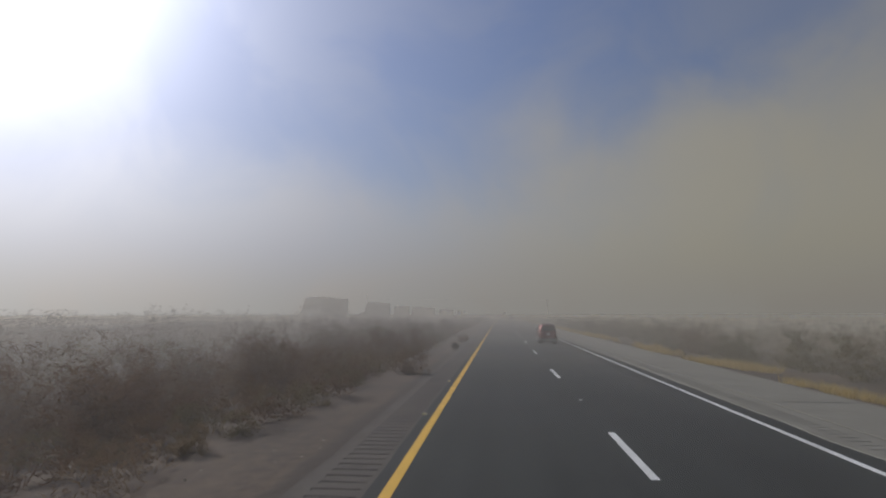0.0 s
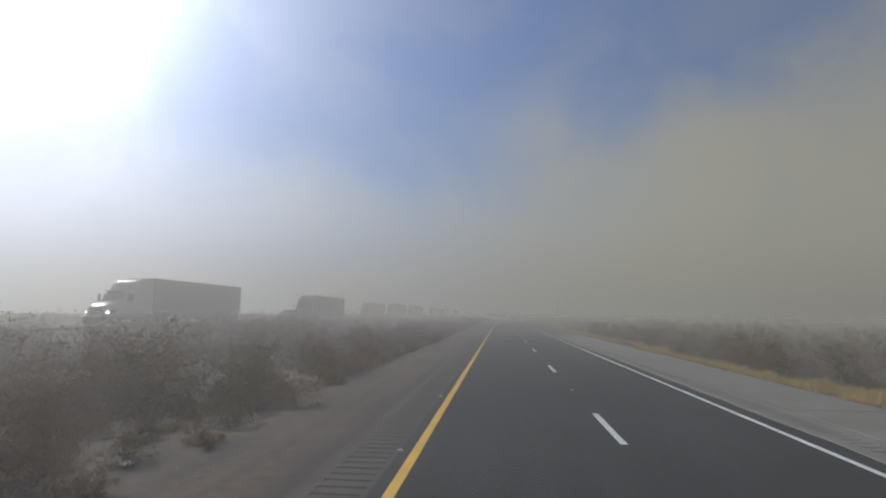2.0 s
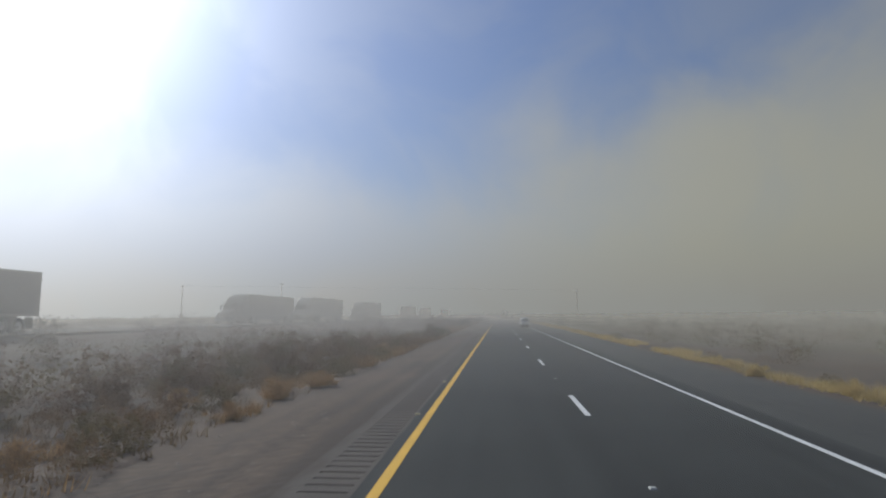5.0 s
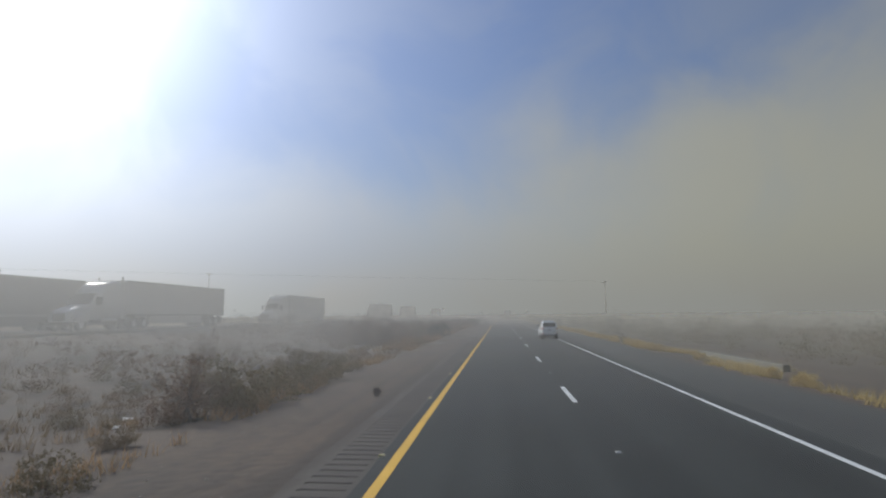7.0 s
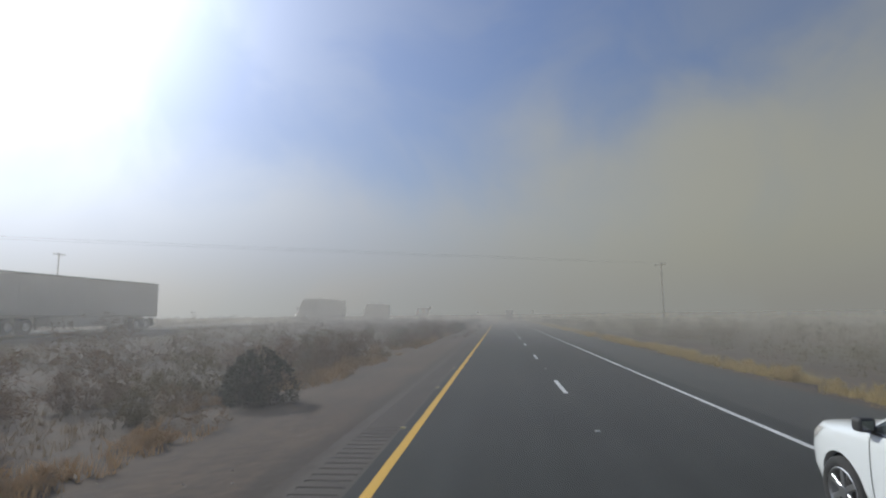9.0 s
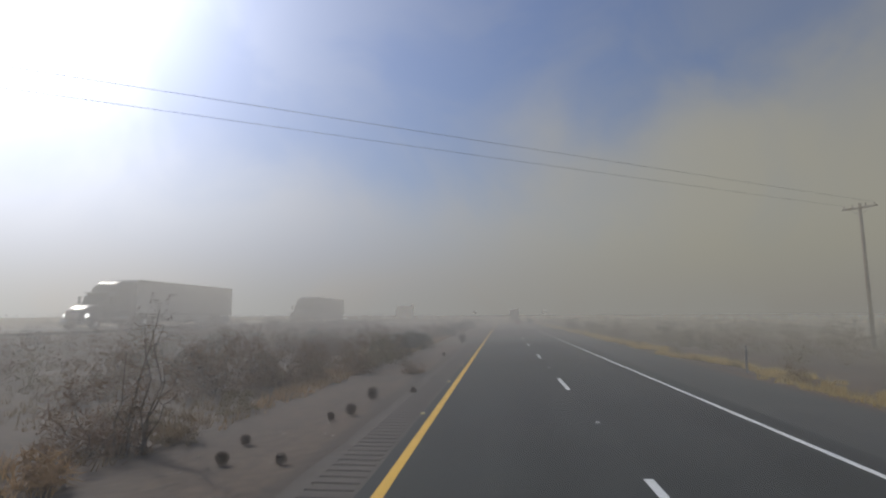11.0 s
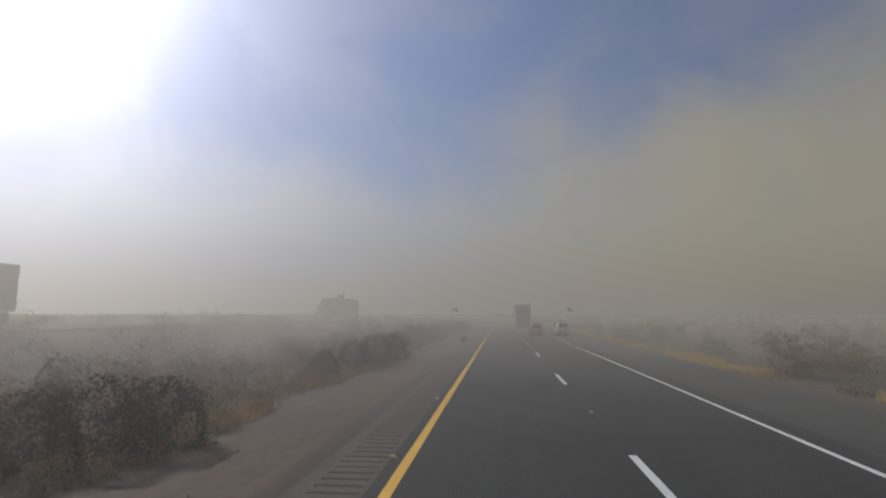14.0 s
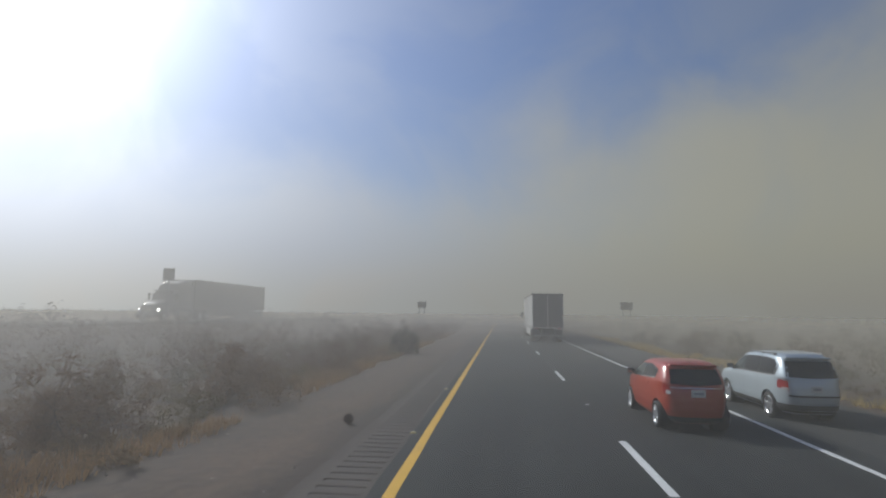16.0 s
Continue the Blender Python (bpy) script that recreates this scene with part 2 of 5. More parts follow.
    if sheer:
        tr = t.nodes.new("ShaderNodeBsdfTranslucent")
        ms = t.nodes.new("ShaderNodeMixShader")
        ms.inputs["Fac"].default_value = sheer
        t.links.new(mix.outputs["Result"], tr.inputs["Color"])
        t.links.new(p.outputs[0], ms.inputs[1])
        t.links.new(tr.outputs[0], ms.inputs[2])
        t.links.new(ms.outputs[0], t.nodes["Material Output"].inputs["Surface"])
    return m


M = {
    "asphalt": material("asphalt", (0.033, 0.0352, 0.0325), 0.86, (0.0185, 0.0195, 0.0182), 0.35, 45, 0.25, streak=1.3, spec=0.3),
    "old_asphalt": material("dusty_asphalt", (0.090, 0.074, 0.060), 0.95, (0.052, 0.043, 0.036), 0.8, 28, 0.5, stain=(-3.05, 0.32, (0.040, 0.029, 0.021))),
    "shoulder": material("worn_asphalt", (0.050, 0.050, 0.044), 0.92, (0.029, 0.029, 0.026), 0.5, 35, 0.35, streak=0.9),
    "concrete": material("concrete", (0.20, 0.19, 0.155), 0.9, (0.14, 0.13, 0.105), 0.7, 22, 0.3),
    "dirt": material("dirt", (0.094, 0.063, 0.040), 0.97, (0.041, 0.028, 0.019), 0.22, 5, 1.0, streak=0.8, stain=(-3.05, 0.32, (0.040, 0.029, 0.021))),
    "gravel": material("gravel", (0.30, 0.26, 0.22), 0.95, (0.12, 0.10, 0.085), 2.0, 20, 0.2, island=0.4),
    "white_line": material("white_line", (0.72, 0.72, 0.70), 0.75, (0.50, 0.50, 0.48), 1.2, 30, 0.1),
    "yellow_line": material("yellow_line", (0.72, 0.43, 0.035), 0.75, (0.55, 0.32, 0.03), 1.2, 30, 0.1),
    "twig": material("twig", (0.245, 0.155, 0.092), 0.95, (0.122, 0.078, 0.047), 2, 20, island=0.35, sheer=0.2),
    "stem": material("stem", (0.12, 0.092, 0.070), 0.95, (0.065, 0.05, 0.04), 3, 30, 0.3),
    "olive": material("olive_leaf", (0.215, 0.170, 0.090), 0.9, (0.120, 0.098, 0.052), 2, 20, island=0.35, sheer=0.25),
    "dark_leaf": material("dark_leaf", (0.062, 0.064, 0.040), 0.85, (0.034, 0.036, 0.022), 2, 20, island=0.35, sheer=0.2),
    "brush_brown": material("brush_brown", (0.250, 0.172, 0.102), 0.95, (0.130, 0.090, 0.056), 1.5, 18, island=0.35, sheer=0.3),
    "tan_leaf": material("tan_leaf", (0.23, 0.17, 0.095), 0.95, (0.12, 0.085, 0.05), 2, 20, island=0.35, sheer=0.45),
    "straw": material("straw", (0.60, 0.46, 0.19), 0.9, (0.38, 0.28, 0.11), 1, 12, island=0.4, sheer=0.45),
    "dry_tan": material("dry_tan_grass", (0.40, 0.265, 0.135), 0.9, (0.23, 0.15, 0.08), 1, 12, island=0.4, sheer=0.4),
    "tumble": material("tumbleweed_twig", (0.10, 0.062, 0.040), 0.95, (0.045, 0.03, 0.022), 3, 25, island=0.35),
    "tyre": material("tyre_rubber", (0.022, 0.022, 0.023), 0.85, (0.035, 0.033, 0.031), 4, 60, 0.2),
    "alloy": material("alloy", (0.62, 0.63, 0.64), 0.28, (0.50, 0.50, 0.51), 4, 40, metal=0.9),
    "trim": material("black_trim", (0.022, 0.022, 0.024), 0.6, (0.035, 0.033, 0.032), 3, 40, 0.1),
    "chrome": material("chrome", (0.75, 0.75, 0.76), 0.15, (0.65, 0.65, 0.66), 4, 40, metal=1.0),
    "glass": material("tinted_glass", (0.010, 0.012, 0.013), 0.06, (0.014, 0.015, 0.016), 2, 20, spec=0.35),
    "clear_glass": material("side_glass", (0.050, 0.062, 0.060), 0.06, (0.040, 0.050, 0.049), 2, 20, spec=0.4),
    "red_lamp": material("red_lamp", (0.36, 0.014, 0.014), 0.12, (0.25, 0.008, 0.008), 5, 60, coat=0.6),
    "clear_lamp": material("clear_lamp", (0.62, 0.60, 0.56), 0.15, (0.50, 0.48, 0.45), 8, 80, coat=0.5),
    "lit_lamp": material("lit_lamp", (0.8, 0.78, 0.72), 0.2),
    "amber_lamp": material("amber_lamp", (0.75, 0.26, 0.02), 0.2, (0.6, 0.2, 0.02), 5, 60),
    "plate": material("plate", (0.62, 0.62, 0.60), 0.5, (0.52, 0.52, 0.50), 6, 60),
    "ink": material("ink", (0.32, 0.32, 0.36), 0.6),
    "red_paint": material("red_paint", (0.24, 0.018, 0.007), 0.26, (0.19, 0.016, 0.008), 1.5, 40, metal=0.45, coat=0.8),
    "orange_red": material("orange_red_paint", (0.36, 0.038, 0.012), 0.32, (0.30, 0.033, 0.012), 1.5, 40, coat=0.6),
    "white_paint": material("white_paint", (0.86, 0.88, 0.87), 0.28, (0.80, 0.82, 0.81), 1.5, 30, coat=0.7),
    "silver_paint": material("silver_paint", (0.48, 0.54, 0.57), 0.34, (0.42, 0.47, 0.50), 1.5, 40, metal=0.35, coat=0.6),
    "black_paint": material("black_paint", (0.018, 0.019, 0.021), 0.25, (0.03, 0.03, 0.03), 1.5, 40, coat=0.7),
    "trailer_white": material("trailer_white", (0.62, 0.62, 0.61), 0.5, (0.50, 0.49, 0.47), 0.6, 12, 0.05),
    "trailer_grey": material("trailer_grey", (0.125, 0.118, 0.112), 0.6, (0.085, 0.08, 0.076), 0.6, 12, 0.05),
    # rear doors: the shade on the trailer's back is put into this grey
    "shaded_door": material("shaded_door", (0.16, 0.155, 0.15), 0.55, (0.11, 0.105, 0.10), 0.6, 12, 0.05),
    "cab_white": material("cab_white", (0.70, 0.71, 0.72), 0.3, (0.62, 0.62, 0.62), 1, 20, coat=0.5),
    "cab_dark": material("cab_dark", (0.055, 0.060, 0.075), 0.3, (0.045, 0.048, 0.058), 1, 20, coat=0.5),
    "steel": material("steel", (0.32, 0.32, 0.32), 0.45, (0.20, 0.19, 0.18), 2, 30, metal=0.8),
    "galvanised": material("galvanised", (0.36, 0.37, 0.38), 0.5, (0.28, 0.28, 0.28), 3, 30, metal=0.6),
    "pole_wood": material("pole_wood", (0.16, 0.105, 0.070), 0.9, (0.09, 0.06, 0.042), 1.5, 25, 0.4),
    "sign_back": material("sign_back", (0.20, 0.19, 0.18), 0.55, (0.15, 0.14, 0.135), 2, 20, metal=0.4),
    "wire": material("wire", (0.035, 0.035, 0.035), 0.6),
    "ceramic": material("ceramic", (0.23, 0.13, 0.08), 0.3),
    "marker": material("marker", (0.62, 0.50, 0.18), 0.35, (0.45, 0.36, 0.14), 5, 60, coat=0.4),
    "marker_white": material("marker_white", (0.36, 0.36, 0.33), 0.5, (0.26, 0.26, 0.24), 5, 60, coat=0.4),
    "litter": material("litter", (0.62, 0.60, 0.56), 0.8, (0.45, 0.43, 0.40), 3, 30),
}

lamp_nodes = M["lit_lamp"].node_tree.nodes["Principled BSDF"]
lamp_nodes.inputs["Emission Color"].default_value = (1.0, 0.96, 0.88, 1)
lamp_nodes.inputs["Emission Strength"].default_value = 9.0

# ---------------------------------------------------------------- ground and roads
LEFT_LINE, LANE_LINE, RIGHT_LINE = -1.58, 2.05, 5.40
PROFILE_X = (-6000, -400, -90, -60, -44, -41, -27.5, -24, -19, -12, -8.5, -6.6, -5, -3, -2.5, 9.2, 9.6, 11, 13.5, 22, 60, 400, 6000)
PROFILE_Z = (3, 2.2, 1.5, 1.1, 1.0, 1.2, 1.22, 0.75, 0.1, -0.30, -0.30, -0.17, -0.10, -0.035, -0.09, -0.09, -0.05, -0.28, -0.36, -0.25, 0.2, 1, 2)


def lie(x, y):
    """Height of the ground."""
    z = float(np.interp(x, PROFILE_X, PROFILE_Z))
    if -27 < x < -6 or 10.5 < x < 200:
        soft = min(1.0, abs(x + 6) / 3 if x < 0 else (x - 10.5) / 2)
        if x < 0:
            soft = min(soft, (x + 27) / 3)
        z += soft * (0.16 * noise.noise(Vector((x * 0.16, y * 0.13, 1.0))) + 0.06 * noise.noise(Vector((x * 0.6, y * 0.55, 4.0))))
    elif -6 <= x < -3.2:
        z += 0.02 * noise.noise(Vector((x * 0.8, y * 0.3, 7.0)))
    return z


def ground():
    xs = sorted(set(PROFILE_X) | set(np.arange(-27, -2.9, 0.9).round(2)) | set(np.arange(9.6, 30, 1.2).round(2)) | {-3000.0, -1200.0, -200.0, 35.0, 45.0, 90.0, 180.0, 1200.0, 3000.0})
    ys = [-4000, -1500, -500, -150] + list(np.arange(-60, 520, 1.5)) + [540, 580, 640, 720, 850, 1100, 1600, 2500, 4800]
    verts = [(x, y, lie(x, y)) for y in ys for x in xs]
    n = len(xs)
    faces = [(j * n + i, j * n + i + 1, (j + 1) * n + i + 1, (j + 1) * n + i) for j in range(len(ys) - 1) for i in range(n - 1)]
    tagged(part("ground", mesh_of("ground", verts, faces, True), M["dirt"]), "dry tan desert dirt strewn with gravel", "ground", kind="structure")


def strip(x0, x1, y0, y1, z0, z1, thick=0.12, seg=40.0, jag0=0.0, jag1=0.0):
    """A paved strip along the road, with ragged long edges where asked."""
    n = max(1, int((y1 - y0) / seg))
    b = bmesh.new()
    rows = []
    for k in range(n + 1):
        y = y0 + (y1 - y0) * k / n
        a = x0 + jag0 * noise.noise(Vector((y * 0.9, 3.0, x0)))
        c = x1 + jag1 * noise.noise(Vector((y * 0.9, 9.0, x1)))
        rows.append([b.verts.new(v) for v in ((a, y, z0 - thick), (a, y, z0), (c, y, z1), (c, y, z1 - thick))])
    for r, s in zip(rows, rows[1:]):
        for i in range(3):
            b.faces.new((r[i], r[i + 1], s[i + 1], s[i]))
    bmesh.ops.recalc_face_normals(b, faces=b.faces[:])
    return b


ground()
road = tagged(part("road", strip(-1.87, 6.05, -150, 900, 0.0, 0.0, 0.15, 0.8, 0.035, 0.02), M["asphalt"]), "dark grey asphalt carriageway with two lanes", "road", kind="structure")
tagged(part("shoulder", strip(6.05, 9.0, -150, 900, -0.004, -0.03, 0.12, 0.7, 0.02, 0.12), M["shoulder"]), "worn dusty asphalt shoulder", "shoulder", kind="structure")


def rumble_strip():
    """The inner shoulder with its row of ground grooves."""
    b = bmesh.new()
    prev = None
    y = -30.0
    while y < 470:
        for dy, dz in ((0.0, 0.0), (0.02, -0.011), (0.08, -0.013), (0.105, 0.0)):
            w = 0.012 * noise.noise(Vector((y * 3, 1, 2)))
            edge = 0.14 * noise.noise(Vector((y * 0.5, 5, 2)))
            row = [b.verts.new(v) for v in ((-2.98 + edge, y + dy, -0.045), (-2.64 + w, y + dy, -0.014), (-2.62 + w, y + dy, -0.012 + dz), (-1.97 + w, y + dy, -0.012 + dz), (-1.95 + w, y + dy, -0.012), (-1.85, y + dy, -0.010))]
            if prev:
                for i in range(5):
                    b.faces.new((prev[i], prev[i + 1], row[i + 1], row[i]))
            prev = row
        y += 0.305
    bmesh.ops.recalc_face_normals(b, faces=b.faces[:])
    for f in b.faces:
        if f.normal.z < 0:
            f.normal_flip()
    tagged(part("rumble_strip", b, M["old_asphalt"]), "dusty inner shoulder with ground rumble grooves", "rumble strip", kind="structure")


rumble_strip()
part("edge_line", strip(LEFT_LINE - 0.08, LEFT_LINE + 0.08, -150, 900, 0.004, 0.004, 0.01, 0.5, 0.008, 0.008), M["yellow_line"], road, "worn yellow edge line")
part("edge_line", strip(RIGHT_LINE - 0.058, RIGHT_LINE + 0.058, -150, 900, 0.004, 0.004, 0.01, 0.5, 0.008, 0.008), M["white_line"], road, "worn white edge line")
dash_mesh = None
for k in range(-6, 73):
    y = 8.04 + 12.19 * k
    if dash_mesh is None:
        dash = part("lane_dash", strip(-0.065, 0.065, 0, 3.05, 0.004, 0.004, 0.01, 0.2, 0.008, 0.008), M["white_line"], road, "white broken lane line")
        dash_mesh = dash.data
    else:
        dash = part("lane_dash", dash_mesh, M["white_line"], road, "white broken lane line")
    dash.matrix_basis = pose(LANE_LINE, y, 0)

# pale concrete strip beside the first stretch of shoulder
slab = tagged(part("concrete_shoulder", strip(6.75, 9.3, -60, 111.2, 0.006, -0.004, 0.1, 1.5, 0.15, 0.1), M["shoulder"]), "pale concrete shoulder slabs with dark joints", "pavement", kind="structure")
panel = block(-1.18, 1.18, 0.012, 4.55, 0.0, 0.028, 0.012, 1)
panel_mesh = None
for k in range(37):
    y = -58 + 4.57 * k
    if panel_mesh is None:
        ob = part("concrete_panel", panel, M["concrete"], slab)
        panel_mesh = ob.data
    else:
        ob = part("concrete_panel", panel_mesh, M["concrete"], slab)
    ob.matrix_basis = pose(8.05 + random.uniform(-0.015, 0.015), y, random.uniform(-0.006, 0.0), 0, 0, random.uniform(-0.15, 0.15))


def grooved_apron():
    """The strip between the edge line and the slabs, with short grooves pressed into it."""
    b = bmesh.new()
    last = None
    y = -58.0
    while y < 110.4:
        for dy, dz in ((0.0, 0.0), (0.02, -0.012), (0.09, -0.014), (0.115, 0.0)):
            w = 0.015 * noise.noise(Vector((y * 3, 4, 2)))
            edge = 0.08 * noise.noise(Vector((y * 0.6, 8, 2)))
            row = [b.verts.new(v) for v in ((5.86 + edge, y + dy, -0.01), (5.90 + edge, y + dy, 0.012), (6.12 + w, y + dy, 0.012), (6.14 + w, y + dy, 0.012 + dz), (6.54 + w, y + dy, 0.013 + dz), (6.56 + w, y + dy, 0.013), (6.83, y + dy, 0.014))]
            if last:
                for i in range(6):
                    b.faces.new((last[i], last[i + 1], row[i + 1], row[i]))
            last = row
        y += 0.305
    return b


part("concrete_apron", grooved_apron(), M["concrete"], slab, "pale grooved concrete beside the edge line")

# the other carriageway
far_road = tagged(part("far_road", strip(-40.6, -28.2, -300, 1200, 1.38, 1.38, 0.3, 2.0, 0.1, 0.1), M["asphalt"]), "dark asphalt of the opposite carriageway across the median", "road", kind="structure")
for x, mm in ((-29.4, "yellow_line"), (-37.9, "white_line")):
    part("edge_line", strip(x - 0.08, x + 0.08, -300, 1200, 1.386, 1.386, 0.01, 4), M[mm], far_road, "painted edge line")

# ---------------------------------------------------------------- plants
def bar3(verts, faces, a, b, r0, r1):
    """A thin three-sided twig from a to b."""
    d = (b - a).normalized()
    u = d.orthogonal().normalized()
    w = d.cross(u)
    i = len(verts)
    for p, r in ((a, r0), (b, r1)):
        for k in range(3):
            g = 2.094 * k
            verts.append(p + (u * math.cos(g) + w * math.sin(g)) * r)
    for k in range(3):
        m = (k + 1) % 3
        faces.append((i + k, i + m, i + 3 + m, i + 3 + k))


def shrub_meshes(rng, height, width, stems, leaves, leaf, thin, lean=0.0, dome=0.0):
    """Stems that fan out from the ground with side twigs, and a loose crown of small slips over a rough dome."""
    sv, sf, tips = [], [], []
    lobes = [(rng.uniform(0, 6.28), rng.uniform(0.75, 1.15)) for _ in range(5)]
    for s in range(int(stems * 0.8)):
        a = rng.uniform(0, 2 * math.pi)
        up = rng.uniform(0.05, 1.0)
        lobe = 1.0 + 0.22 * sum((q - 0.95) * 4 * math.cos(a - g) for g, q in lobes) / 5
        r_out = width / 2 * lobe * math.sqrt(max(0.0, 1 - up * up * 0.85)) * rng.uniform(0.75, 1.05)
        end = Vector((math.cos(a) * r_out, math.sin(a) * r_out, height * up * rng.uniform(0.8, 1.08))) + Vector((lean * height * up, 0, 0))
        p = Vector((rng.gauss(0, 0.10) * width, rng.gauss(0, 0.10) * width, -0.05))
        base, r = p.copy(), 0.0085 * height
        for k in range(1, 5):
            f = k / 4
            q = base.lerp(end, f)
            q.z = base.z + (end.z - base.z) * f ** 0.8
            q += Vector((rng.gauss(0, 0.03), rng.gauss(0, 0.03), rng.gauss(0, 0.03))) * width
            q.z = max(q.z, 0.03)
            bar3(sv, sf, p, q, r, r * 0.7)
            r *= 0.7
            for _ in range(1):
                d = Vector((rng.gauss(0, 1), rng.gauss(0, 1), rng.gauss(0.4, 0.7))).normalized() * rng.uniform(0.12, 0.26) * height
                bar3(sv, sf, q, q + d, r * 0.6, r * 0.25)
                tips.append((q, q + d))
            if k > 2:
                tips.append((q, q + (q - p) * 0.4))
            p = q
    lv, lf = [], []
    for _ in range(int(leaves * 0.62)):
        a, b = tips[rng.randrange(len(tips))]
        c = a.lerp(b, rng.uniform(0.0, 1.2)) + Vector((rng.gauss(0, 0.045) * width, rng.gauss(0, 0.045) * width, rng.gauss(0, 0.04) * height))
        if rng.random() < dome:              # a close crown over a lumpy dome
            g, up = rng.uniform(0, 6.28), rng.uniform(0.06, 1.0)
            bulge = 1 + 0.13 * math.sin(3 * g + lobes[0][0]) + 0.09 * math.sin(5 * g + 6 * up + lobes[1][0])
            reach = (1 - up ** 2.6) ** 0.5 * bulge * rng.uniform(0.55, 1.0) ** 0.4
            c = Vector((math.cos(g) * width / 2 * reach, math.sin(g) * width / 2 * reach, height * up * (0.93 + 0.09 * math.sin(4 * g + lobes[2][0]))))
        if c.z < 0.02:
            c.z = rng.uniform(0.02, 0.15) * height
        d = Vector((rng.gauss(0, 1), rng.gauss(0, 1), rng.gauss(0.35, 0.8))).normalized() * leaf * rng.uniform(0.7, 1.5)
        s = d.orthogonal().normalized()
        s.rotate(Matrix.Rotation(rng.uniform(0, 6.28), 3, d))
        s *= leaf * thin * rng.uniform(0.7, 1.3)
        i = len(lv)
        lv += [c - s, c + s, c + d]
        lf.append((i, i + 1, i + 2))
    return mesh_of("branches", sv, sf), mesh_of("foliage", lv, lf)


def tumbleweed_meshes(rng, r):
    """A ball of tangled curved twigs."""
    v, f = [], []
    for _ in range(150):
        d = Vector((rng.gauss(0, 1), rng.gauss(0, 1), rng.gauss(0, 1))).normalized()
        p = d * r * rng.uniform(0.05, 0.45)
        side = d.orthogonal().normalized()
        side.rotate(Matrix.Rotation(rng.uniform(0, 6.28), 3, d))
        for k in range(4):
            q = p + (d * 0.20 + side * rng.uniform(0.02, 0.16)) * r * rng.uniform(0.7, 1.2)
            if q.length > r:
                q = q.normalized() * r * rng.uniform(0.85, 1.0)
            bar3(v, f, p, q, 0.010 * r * (4 - k) / 3, 0.010 * r * (3.2 - k) / 3)
            for _ in range(2):
                e = q + Vector((rng.gauss(0, 1), rng.gauss(0, 1), rng.gauss(0, 1))).normalized() * r * 0.22
                bar3(v, f, q, e, 0.007 * r, 0.003 * r)
            p = q
    lv, lf = [], []
    for _ in range(1500):
        d = Vector((rng.gauss(0, 1), rng.gauss(0, 1), rng.gauss(0, 1))).normalized()
        c = d * r * rng.uniform(0.25, 0.98) ** 0.6
        t = (d.orthogonal() + d * rng.uniform(-0.6, 0.8) + Vector((rng.gauss(0, .5), rng.gauss(0, .5), rng.gauss(0, .5)))).normalized() * r * 0.2
        s = t.orthogonal().normalized() * r * 0.013
        i = len(lv)
        lv += [c - s, c + s, c + t]
        lf.append((i, i + 1, i + 2))
    up = Vector((0, 0, r * 0.93))
    return mesh_of("branchwork", [p + up for p in v], f), mesh_of("foliage", [p + up for p in lv], lf)


# kind: height, width, stems, slips, slip length, thinness, material, label
KINDS = {
    "scrub": (1.7, 2.3, 22, 2800, 0.20, 0.065, "twig", "bare grey-brown desert shrub on the dirt", "shrub"),
    "creosote": (1.5, 1.85, 20, 5600, 0.070, 0.26, "dark_leaf", "dark olive evergreen desert bush on the dirt", "bush"),
    "low": (0.75, 1.25, 16, 1700, 0.075, 0.20, "olive", "low olive-brown shrub at the dirt's edge", "shrub"),
    "tan": (0.65, 1.1, 16, 1500, 0.14, 0.07, "tan_leaf", "low dry tan shrub on the dirt", "shrub"),
    "mound": (0.85, 1.8, 14, 1900, 0.115, 0.075, "brush_brown", "low dense brown weed mound at the dirt's edge", "shrub"),
    "straw_clump": (0.65, 1.2, 12, 1200, 0.24, 0.045, "straw", "straw-yellow clump of tall dry grass by the road", "grass clump"),
    "tan_clump": (0.62, 1.2, 12, 1300, 0.22, 0.045, "dry_tan", "orange-tan clump of dry grass beside the dirt shoulder", "grass clump"),
    "tall": (2.5, 2.0, 16, 1500, 0.13, 0.05, "twig", "tall bare bush with thin upright stems", "bush"),
    "thicket": (2.0, 3.2, 34, 4600, 0.19, 0.07, "twig", "wide grey-brown thicket of leafless scrub", "shrub"),
    "green_scrub": (1.8, 2.6, 24, 3600, 0.12, 0.16, "olive", "dusty olive desert shrub beside the road", "shrub"),
}
PROTO, COUNT = {}, {}
plant_rng = random.Random(11)


